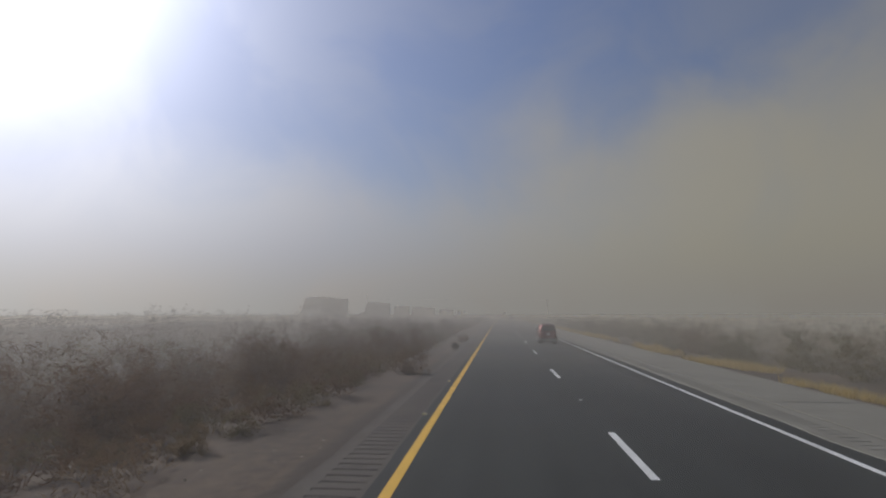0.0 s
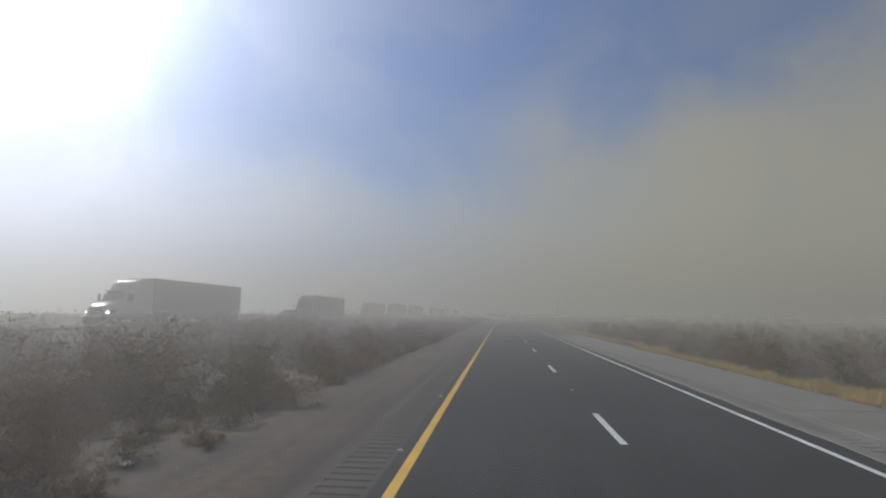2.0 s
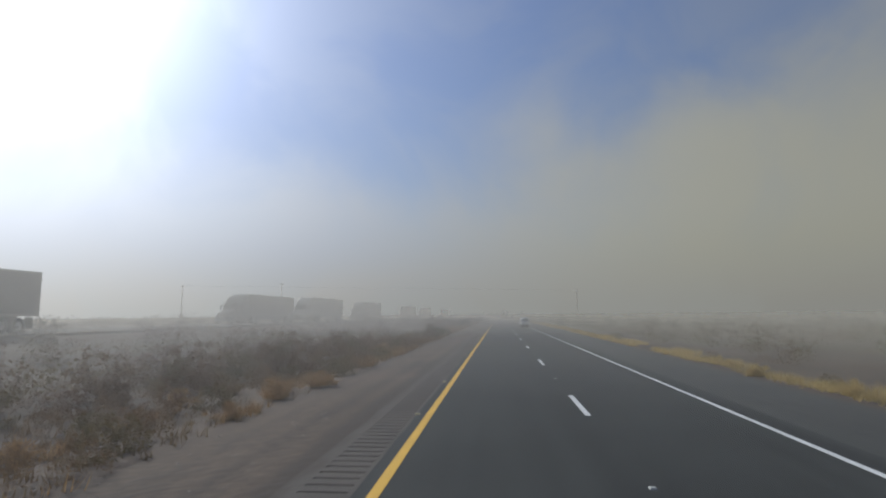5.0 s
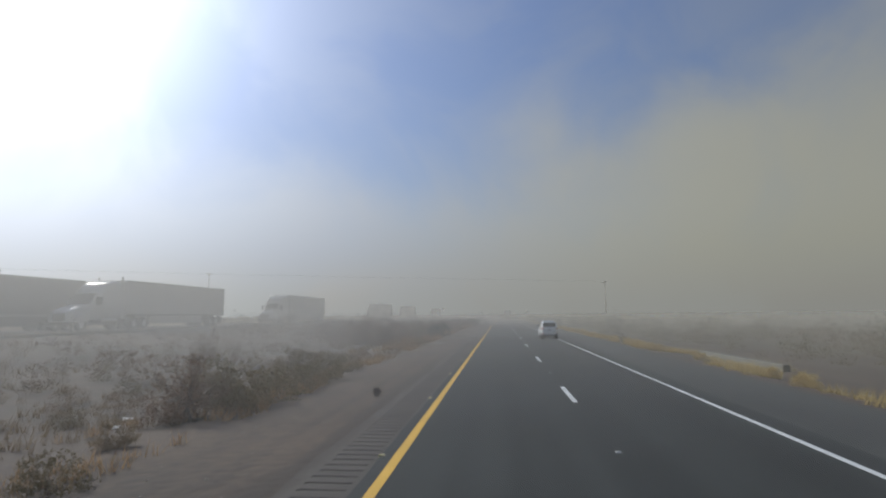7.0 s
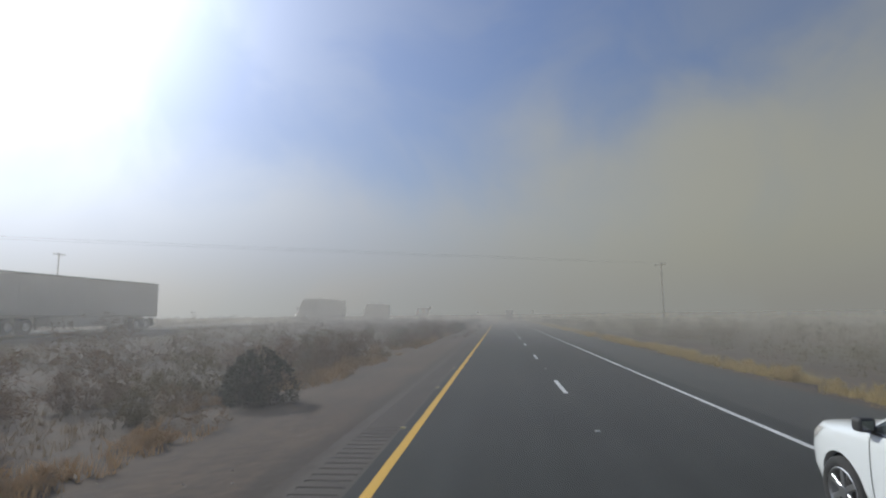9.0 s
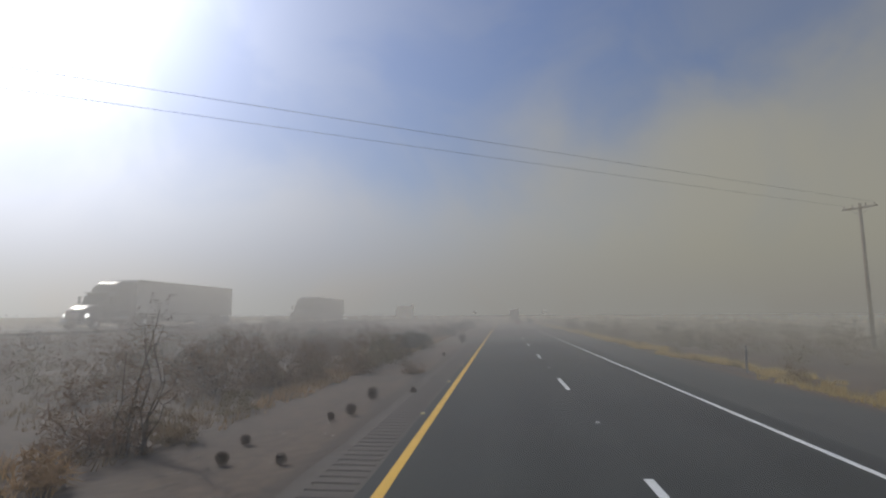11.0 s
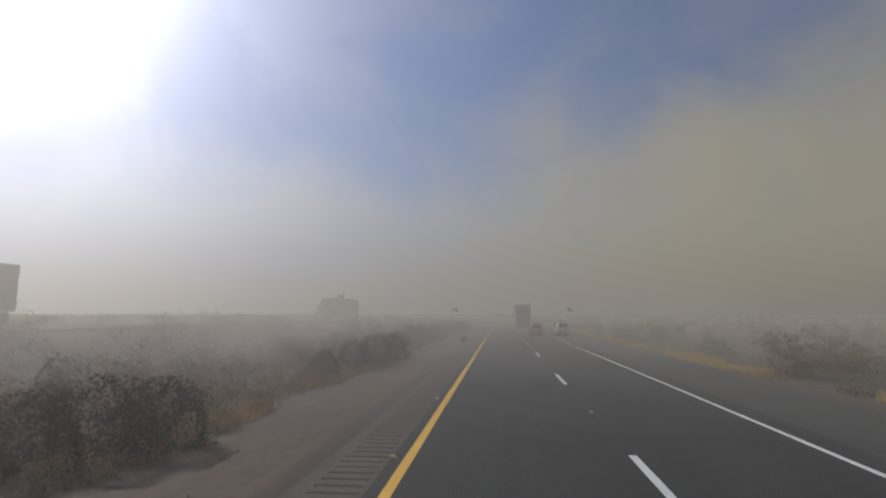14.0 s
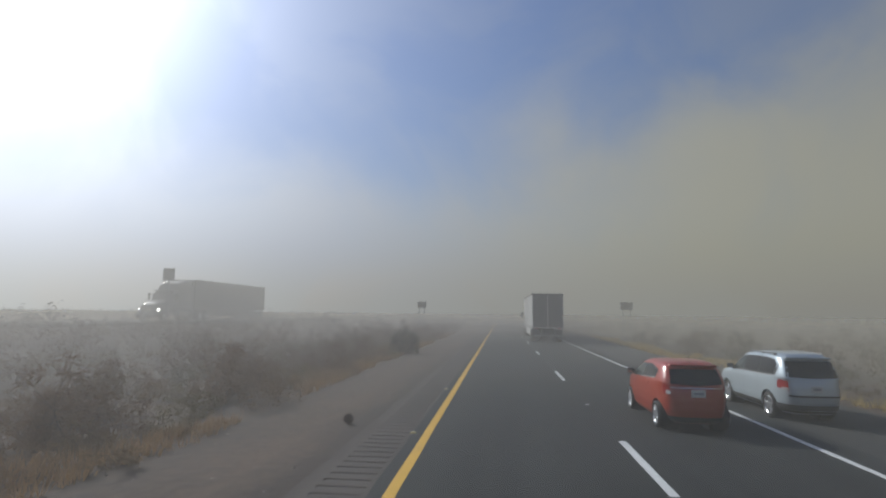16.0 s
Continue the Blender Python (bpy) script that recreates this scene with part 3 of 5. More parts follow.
def plant(kind, x, y, size=1.0, wide=1.0, sink=0.04):
    """Sets one plant on the ground; the first of each of three variants is built, the rest are copies."""
    variant = COUNT.get(kind, 0) % 3
    COUNT[kind] = COUNT.get(kind, 0) + 1
    m = Matrix.LocRotScale((x, y, lie(x, y) - sink * size), Euler((plant_rng.uniform(-0.06, 0.06), plant_rng.uniform(-0.06, 0.06), plant_rng.uniform(0, 6.28))), (size * wide, size * wide, size))
    if (kind, variant) in PROTO:
        twin = copy_thing(PROTO[kind, variant], m)
        twin.matrix_basis = m
        return twin
    rng = random.Random(50 + variant + 10 * len(PROTO))
    if kind == "tumbleweed":
        top = new("tumbleweed")
        st, fo = tumbleweed_meshes(rng, 0.35)
        mat_f, mat_s, label, cat = "tumble", "tumble", "round brown tumbleweed resting on the dirt shoulder", "tumbleweed"
    else:
        h, w, n, leaves, leaf, thin, mat_f, label, cat = KINDS[kind]
        top = new(cat)
        st, fo = shrub_meshes(rng, h, w, n, leaves, leaf, thin, lean=0.06, dome={"creosote": 0.62, "mound": 0.45, "low": 0.35}.get(kind, 0.0))
        mat_s = "stem"
    tagged(top, label, cat, group="tumbleweeds on the shoulder" if kind == "tumbleweed" else "desert brush along the road")
    part("branchwork", st, M[mat_s], top)
    part("foliage", fo, M[mat_f], top)
    PROTO[kind, variant] = top
    top.matrix_basis = m
    return top


# brush that stands out along the median: kind, x, y, size
NEAR_A = [
    ("thicket", -3.7, 21.6, 0.52), ("low", -5.7, 46.7, 1.1), ("tan", -6.5, 46.2, 0.8), ("tan", -7.0, 44.5, 1.1), ("low", -6.6, 50.0, 1.0), ("low", -8.7, 95.2, 0.7), ("low", -8.3, 96.3, 1.0),
    ("low", -6.5, 91.5, 1.0), ("tan", -6.7, 92.6, 1.0), ("low", -6.3, 93.5, 0.9), ("tan", -6.1, 94.6, 0.95), ("low", -6.1, 96.6, 0.9), ("low", -6.2, 98.3, 0.85),
    ("tan", -9.3, 93.2, 0.6), ("green_scrub", -12.1, 106.3, 0.7), ("tall", -7.6, 176.8, 0.85), ("scrub", -7.8, 177.2, 0.9), ("green_scrub", -7.2, 178.2, 0.8), ("low", -6.9, 179.4, 1.5),
]
NEAR_B = [
    ("low", -6.7, 181.3, 1.3), ("low", -6.7, 183.0, 1.1), ("low", -6.7, 184.8, 1.2), ("low", -6.9, 188.4, 1.1), ("tan", -7.3, 174.0, 0.8), ("low", -6.3, 171.4, 0.8),
    ("low", -10.4, 176.4, 0.6), ("low", -12.7, 181.7, 0.7), ("tan", -8.7, 185.8, 1.4), ("green_scrub", -9.1, 187.6, 0.75), ("tan", -9.0, 189.0, 1.7), ("low", -8.9, 190.7, 1.3),
    ("low", -8.6, 192.4, 1.0), ("thicket", -12.0, 212.0, 1.25), ("thicket", -16.5, 215.8, 1.1), ("tall", -13.4, 214.0, 1.1), ("thicket", -11.9, 221.6, 1.0), ("scrub", -16.6, 193.4, 0.9),
]
NEAR_C = [
    ("tall", -6.7, 268.4, 1.05), ("scrub", -7.4, 268.3, 0.85), ("tan", -6.5, 269.2, 0.9), ("thicket", -9.4, 276.4, 1.0), ("thicket", -8.6, 278.6, 1.0), ("scrub", -7.4, 279.8, 0.8),
    ("scrub", -6.3, 281.6, 0.9), ("green_scrub", -6.2, 284.4, 0.85), ("green_scrub", -6.0, 287.2, 0.8), ("scrub", -6.1, 289.4, 0.8), ("creosote", -6.3, 291.6, 0.95), ("creosote", -7.7, 292.6, 0.75),
    ("creosote", -6.2, 296.6, 0.95), ("creosote", -5.9, 298.9, 0.8), ("creosote", -7.9, 304.4, 0.85), ("creosote", -7.2, 306.3, 0.65), ("creosote", -7.1, 351.8, 0.75), ("creosote", -8.3, 355.7, 0.65),
    ("creosote", -6.8, 355.0, 0.95), ("creosote", -6.1, 356.4, 1.05), ("creosote", -5.8, 359.3, 0.95), ("creosote", -5.9, 410.6, 1.0), ("creosote", -6.6, 320.6, 0.80), ("creosote", -6.0, 322.2, 0.62), ("green_scrub", -7.0, 318.9, 0.7), ("creosote", -6.2, 324.0, 0.58), ("thicket", -7.8, 317.2, 0.75), ("green_scrub", -9.1, 323.0, 0.8),
]
NEAR_D = [
    ("thicket", -3.4, 46.7, 0.27), ("thicket", -3.4, 48.4, 0.30), ("thicket", -3.3, 50.4, 0.26),
    ("mound", -5.3, 37.8, 0.9), ("tall", -5.0, 31.7, 0.55), ("scrub", -5.6, 34.8, 0.85), ("thicket", -7.7, 34.2, 0.85), ("mound", -5.6, 36.2, 0.9), ("mound", -5.4, 40.2, 0.9), ("mound", -5.6, 42.6, 0.8),
    ("thicket", -7.2, 68.9, 0.85), ("mound", -6.4, 70.8, 0.7), ("mound", -6.4, 72.3, 0.75), ("mound", -6.2, 73.6, 0.65), ("tan_clump", -6.4, 80.5, 1.0), ("mound", -6.5, 86.6, 0.7), ("tan_clump", -6.7, 67.0, 0.9),
    ("mound", -7.3, 105.1, 0.95), ("mound", -8.2, 104.7, 1.0), ("mound", -6.8, 106.0, 0.9), ("mound", -6.5, 107.4, 0.7), ("low", -6.2, 108.0, 0.7), ("low", -6.5, 101.2, 0.8), ("thicket", -11.3, 108.0, 0.7), ("mound", -6.4, 111.6, 0.8), ("mound", -6.6, 114.4, 0.8), ("mound", -6.5, 117.0, 0.75),
    ("mound", -7.3, 161.4, 0.8), ("mound", -7.0, 162.6, 0.75), ("mound", -6.7, 163.8, 0.75), ("mound", -6.5, 165.2, 0.7), ("mound", -5.9, 168.9, 0.6), ("mound", -6.4, 159.6, 0.75),
]
NEAR_E = [
    ("tall", -9.6, 210.8, 1.2), ("thicket", -10.4, 211.6, 0.8), ("low", -6.5, 207.5, 0.9), ("tan_clump", -7.9, 209.6, 1.2), ("tan_clump", -7.0, 210.7, 1.0), ("mound", -7.5, 212.2, 0.7), ("tan_clump", -6.9, 213.1, 0.9), ("mound", -6.7, 214.4, 0.6), ("tan_clump", -7.0, 216.0, 1.0), ("tan_clump", -7.0, 218.8, 0.95),
    ("scrub", -9.3, 215.8, 1.0), ("creosote", -6.6, 226.1, 1.1), ("creosote", -7.6, 227.4, 1.0), ("green_scrub", -8.8, 223.9, 0.7), ("tan_clump", -7.4, 206.9, 1.2), ("tan_clump", -7.9, 203.6, 1.1), ("tall", 11.5, 218.2, 1.1), ("tan_clump", -6.8, 221.4, 0.9),
    ("thicket", -3.6, 280.9, 0.34), ("creosote", -6.9, 339.6, 1.0), ("creosote", -6.3, 340.4, 0.9), ("creosote", -7.8, 339.0, 0.9), ("low", -6.0, 342.0, 0.6), ("mound", -6.4, 344.5, 0.7), ("creosote", -6.6, 364.0, 1.0), ("creosote", -7.4, 366.2, 0.8),
]
for kind, x, y, s in NEAR_A + NEAR_B + NEAR_C + NEAR_D + NEAR_E:
    plant(kind, x, y, s)
WEEDS = [(-3.1, 36.3, 0.8), (-3.5, 179.8, 0.4), (-3.7, 274.4, 0.5), (-2.7, 275.5, 0.32),
         (-3.6, 271.8, 0.42), (-3.9, 271.2, 0.28), (-4.8, 268.9, 0.3), (-4.5, 267.5, 0.34), (-3.5, 267.5, 0.3), (-3.6, 307.6, 1.05), (-3.5, 305.9, 0.35),
         (-3.4, 290.4, 0.35), (-3.4, 389.9, 0.35), (-3.2, 376.5, 0.9)]
for x, y, s in WEEDS:
    plant("tumbleweed", x, y, s, sink=0.0)


def clear_of(x, y, taken, gap):
    return all((x - a) ** 2 + (y - b) ** 2 > gap * gap for a, b in taken)


FIELD = {}
FIELD_LABELS = {"twig": "dense grey-brown desert brush behind the road verge", "brush_brown": "low brown weeds along the edge of the dirt", "straw": "straw-yellow clumps of dry grass along the verge", "dry_tan": "tan clumps of dry grass in the median", "tan_leaf": "low dry tan shrubs over the dirt", "dark_leaf": "dark evergreen bushes behind the road verge"}


def join_in(kind, x, y, size):
    """Notes a plant of the farther brush, which is joined into one mesh a material."""
    FIELD.setdefault(KINDS[kind][6], []).append((kind, plant_rng.randrange(3), x, y, size, plant_rng.uniform(0, 6.28)))


CLEARINGS = ((-14.0, -7.0, 78.0, 97.0), (-11.0, -6.4, 168.0, 175.0), (-16.0, -6.4, 194.0, 205.5))     # bare dirt: x0, x1, y0, y1


def scatter(seed, kinds, x0, x1, y0, y1, count, gap, low=0.7, high=1.15, taken=None, joined=False):
    """Strews plants over a stretch of ground, keeping them apart."""
    rng = random.Random(seed)
    taken = taken if taken is not None else []
    made = tries = 0
    while made < count and tries < count * 30:
        tries += 1
        x, y = rng.uniform(x0, x1), rng.uniform(y0, y1)
        bare = any(a < x < b and c < y < d for a, b, c, d in CLEARINGS) and rng.random() < 0.85
        if not bare and clear_of(x, y, taken, gap):
            taken.append((x, y))
            (join_in if joined else plant)(rng.choice(kinds), x, y, rng.uniform(low, high))
            made += 1
    return taken


def grow_fields():
    """Builds the joined brush out of the same plants."""
    for mat_name, rows in FIELD.items():
        vs, fs, base = [], [], 0
        for kind, variant, x, y, size, turn in rows:
            me = PROTO[kind, variant].children[1].data
            co = np.empty(len(me.vertices) * 3, np.float32)
            me.vertices.foreach_get("co", co)
            tri = co.reshape(-1, 3, 3)
            share, grow = (0.30, 1.35) if -14.0 < x < 12.5 else (0.13, 1.5)      # coarser where it stands far from the road
            if kind in ("mound", "low", "tan_clump"):           # close low plants keep most of their slips
                share, grow = share * 1.9, 1.3
            tri = tri[: int(len(tri) * share)]
            mid = tri.mean(axis=1, keepdims=True)
            tri = mid + (tri - mid) * grow
            c, s = math.cos(turn), math.sin(turn)
            p = tri.reshape(-1, 3) * size
            q = np.stack((c * p[:, 0] - s * p[:, 1] + x, s * p[:, 0] + c * p[:, 1] + y, p[:, 2] + lie(x, y)), 1)
            vs.append(q)
        allv = np.concatenate(vs).astype(np.float32)
        n = len(allv) // 3
        me = bpy.data.meshes.new("brush")
        me.vertices.add(n * 3)
        me.vertices.foreach_set("co", allv.ravel())
        me.loops.add(n * 3)
        me.loops.foreach_set("vertex_index", np.arange(n * 3, dtype=np.int32))
        me.polygons.add(n)
        me.polygons.foreach_set("loop_start", np.arange(0, n * 3, 3, dtype=np.int32))
        me.update(calc_edges=True)
        tagged(part("brush", me, M[mat_name]), FIELD_LABELS.get(mat_name, "dusty olive desert brush behind the road verge"), "brush", kind="stuff")


near = [(x, y) for _, x, y, _ in NEAR_A + NEAR_B + NEAR_C + NEAR_D + NEAR_E]
# median, stretch by stretch: first what stands near the road
scatter(1, ("thicket", "scrub", "scrub", "green_scrub"), -11.0, -7.6, 4, 88, 34, 1.7, 0.6, 0.95, near)
scatter(2, ("low", "tan", "low"), -9.0, -6.0, 6, 90, 40, 1.2, 0.6, 1.1, near)
scatter(3, ("thicket", "scrub", "green_scrub"), -13.0, -9.5, 98, 162, 20, 2.2, 0.6, 0.95, near)
scatter(4, ("low", "tan", "low"), -9.3, -6.4, 100, 165, 24, 1.5, 0.7, 1.2, near)
scatter(6, ("thicket", "scrub", "green_scrub", "low"), -12.5, -8.0, 224, 268, 18, 2.2, 0.6, 1.0, near)
scatter(7, ("scrub", "creosote", "thicket"), -12.5, -9.0, 280, 348, 14, 2.6, 0.6, 0.9, near)
scatter(8, ("low", "tan", "low"), -9.5, -6.4, 300, 350, 30, 1.3, 0.5, 1.0, near, True)
scatter(9, ("thicket", "scrub", "low"), -12.0, -7.8, 362, 440, 26, 2.1, 0.6, 0.95, near)
scatter(10, ("low", "tan"), -8.0, -6.3, 365, 430, 20, 1.4, 0.7, 1.1, near, True)
scatter(31, ("mound", "low", "mound", "tan"), -7.2, -5.5, 8, 62, 26, 1.2, 0.55, 0.9, near)
scatter(32, ("mound", "tan_clump", "mound", "low"), -9.5, -6.2, 62, 172, 60, 1.3, 0.55, 0.95, near, True)
scatter(33, ("mound", "tan_clump", "low"), -10.0, -6.4, 190, 300, 40, 1.5, 0.55, 0.95, near, True)
scatter(34, ("mound", "low", "mound", "tan"), -9.5, -6.1, 300, 440, 70, 1.3, 0.5, 0.85, near, True)
verge = []
scatter(35, ("straw_clump",), 9.5, 10.8, 30, 430, 85, 1.6, 0.5, 0.85, verge)
scatter(36, ("straw_clump",), 9.5, 10.9, 200, 262, 70, 0.7, 0.45, 0.75, verge, True)
# then the brush behind it
scatter(15, ("thicket", "scrub", "thicket", "green_scrub"), -26.0, -10.5, 0, 96, 230, 1.5, 0.7, 1.05, near, True)
scatter(16, ("thicket", "scrub", "scrub", "green_scrub"), -26.0, -12.5, 96, 164, 110, 1.7, 0.6, 0.95, near, True)
scatter(17, ("scrub", "low", "mound", "tan", "mound"), -26.5, -9.5, 164, 206, 130, 1.2, 0.45, 0.8, near, True)
scatter(18, ("thicket", "scrub", "green_scrub"), -26.0, -12.0, 208, 276, 110, 1.6, 0.65, 1.0, near, True)
scatter(19, ("thicket", "scrub", "creosote"), -26.0, -12.0, 276, 352, 190, 1.4, 0.6, 0.95, near, True)
scatter(20, ("thicket", "scrub", "low"), -26.0, -11.0, 352, 470, 290, 1.3, 0.6, 0.95, near, True)
# close cover at both ends, where the brush hides the dirt
scatter(51, ("thicket", "scrub", "mound", "scrub"), -13.0, -6.6, -4, 62, 170, 0.95, 0.45, 0.75, near, True)
scatter(52, ("thicket", "scrub", "mound", "scrub"), -13.0, -6.9, 352, 470, 210, 0.95, 0.45, 0.72, near, True)
scatter(53, ("scrub", "thicket", "mound"), -14.0, -7.6, 96, 160, 120, 1.1, 0.4, 0.7, near, True)
scatter(55, ("scrub", "thicket", "mound", "scrub"), -13.0, -7.0, 298, 350, 105, 1.0, 0.45, 0.75, near, True)
scatter(54, ("mound", "scrub", "low", "mound"), -9.0, -5.1, 7, 34, 46, 0.8, 0.5, 0.8, near, True)
# far side of the road
right = [(12.2, y) for y in range(178, 204, 1)]
scatter(11, ("green_scrub", "green_scrub", "thicket"), 11.8, 15.0, 22, 130, 30, 2.2, 0.6, 1.0, right)
scatter(12, ("green_scrub", "green_scrub", "thicket", "tall"), 13.2, 16.5, 130, 300, 36, 2.6, 0.6, 0.95, right, True)
scatter(13, ("green_scrub", "green_scrub", "thicket"), 12.2, 15.5, 300, 430, 30, 2.2, 0.6, 1.0, right)
scatter(14, ("low", "tan"), 10.4, 12.4, 25, 420, 40, 2.0, 0.6, 1.1, right, True)
scatter(23, ("green_scrub", "thicket", "scrub", "green_scrub"), 14.5, 30.0, 10, 140, 190, 1.7, 0.7, 1.1, right, True)
scatter(24, ("green_scrub", "thicket", "green_scrub", "low"), 15.0, 30.0, 140, 300, 150, 1.8, 0.6, 1.0, right, True)
scatter(25, ("green_scrub", "thicket", "green_scrub"), 14.5, 30.0, 300, 470, 230, 1.8, 0.7, 1.1, right, True)
grow_fields()


def grass(name, label, seed, x0, x1, y0, y1, tufts, tall, mat_name, centre=None):
    """Dry grass in tufts of thin blades, thicker where the patches are."""
    rng = random.Random(seed)
    v, f = [], []
    made = 0
    while made < tufts:
        x, y = rng.uniform(x0, x1), rng.uniform(y0, y1)
        if noise.noise(Vector((x * 0.35, y * 0.16, seed))) < -0.05 + 0.25 * abs((x - (centre or (x0 + x1) / 2)) / (x1 - x0)):
            continue
        made += 1
        z, h = lie(x, y), tall * rng.uniform(0.5, 1.2)
        for _ in range(7):
            a = rng.uniform(0, 6.28)
            p = Vector((x + rng.gauss(0, 0.07), y + rng.gauss(0, 0.07), z - 0.02))
            tip = p + Vector((math.cos(a) * h * 0.45 + 0.12 * h, math.sin(a) * h * 0.45, h * rng.uniform(0.6, 1.0)))
            s = Vector((-math.sin(a), math.cos(a), 0)) * 0.011
            i = len(v)
            v += [p - s, p + s, tip]
            f.append((i, i + 1, i + 2))
    tagged(part(name, mesh_of(name, v, f), M[mat_name]), label, "grass", kind="stuff")


grass("dry_grass", "straw-yellow dry grass along the road verge", 21, 9.4, 12.6, 10, 440, 12500, 0.40, "straw", 10.2)
grass("dry_grass", "tan dry grass over the median", 22, -13.0, -6.2, 0, 440, 6500, 0.30, "tan_leaf")
grass("dry_grass", "grey-tan dry weeds under the median brush", 28, -26.0, -6.0, 0, 170, 7500, 0.34, "tan_leaf")
grass("dry_grass", "straw-coloured tufts beside the dirt shoulder", 27, -9.0, -6.0, 60, 300, 4200, 0.38, "dry_tan", -6.8)
grass("dry_grass", "low dull tan grass along the edge of the dirt shoulder", 29, -8.5, -5.9, 292, 450, 6500, 0.34, "dry_tan", -6.6)
grass("dry_grass", "tan weeds under the median brush", 30, -26.0, -6.5, 170, 450, 10500, 0.34, "tan_leaf")


def stones(seed, x0, x1, y0, y1, count, size):
    rng = random.Random(seed)
    v, f = [], []
    for _ in range(count):
        x, y = rng.uniform(x0, x1), rng.uniform(y0, y1)
        r = size * rng.uniform(0.4, 1.0) ** 2
        c = Vector((x, y, lie(x, y) + r * 0.25))
        i = len(v)
        v += [c + Vector(d) * r * rng.uniform(0.6, 1.3) for d in ((1, 0, 0), (0, 1, 0), (-1, 0, 0), (0, -1, 0), (0, 0, 0.7), (0, 0, -0.6))]
        f += [(i + a, i + (a + 1) % 4, i + 4) for a in range(4)] + [(i + (a + 1) % 4, i + a, i + 5) for a in range(4)]
    tagged(part("gravel", mesh_of("gravel", v, f), M["gravel"]), "loose pale gravel scattered on the dirt", "gravel", kind="stuff")


stones(31, -9.5, -3.2, 0, 420, 5200, 0.032)
stones(32, 9.1, 12.0, 10, 430, 2500, 0.05)


def far_brush(seed, x0, x1, y0, y1, count, tall):
    """Distant scrub, too far to tell apart."""
    rng = random.Random(seed)
    v, f = [], []
    for _ in range(count):
        x, y = rng.uniform(x0, x1), rng.uniform(y0, y1)
        z, h = lie(x, y), tall * rng.uniform(0.5, 1.2)
        for _ in range(90):
            c = Vector((x + rng.gauss(0, 0.45) * h, y + rng.gauss(0, 0.45) * h, z + h * 0.62 * rng.random() * rng.uniform(0.5, 1.0)))
            d = Vector((rng.gauss(0, 1), rng.gauss(0, 1), rng.gauss(0.5, 0.8))).normalized() * 0.42
            s = d.orthogonal().normalized() * 0.055
            i = len(v)
            v += [c - s, c + s, c + d]
            f.append((i, i + 1, i + 2))
    tagged(part("far_scrub", mesh_of("far_scrub", v, f), M["twig"]), "distant grey-brown scrub lost in the dust", "scrub", kind="stuff")


far_brush(41, -75, -43, 20, 520, 420, 2.4)
far_brush(42, -27, -9, 452, 620, 170, 1.8)
far_brush(43, 12, 60, 455, 640, 200, 2.0)
far_brush(44, 28, 60, 20, 455, 330, 2.0)

# ---------------------------------------------------------------- vehicles
def ramp(x, xs, ys):
    return float(np.interp(x, xs, ys))


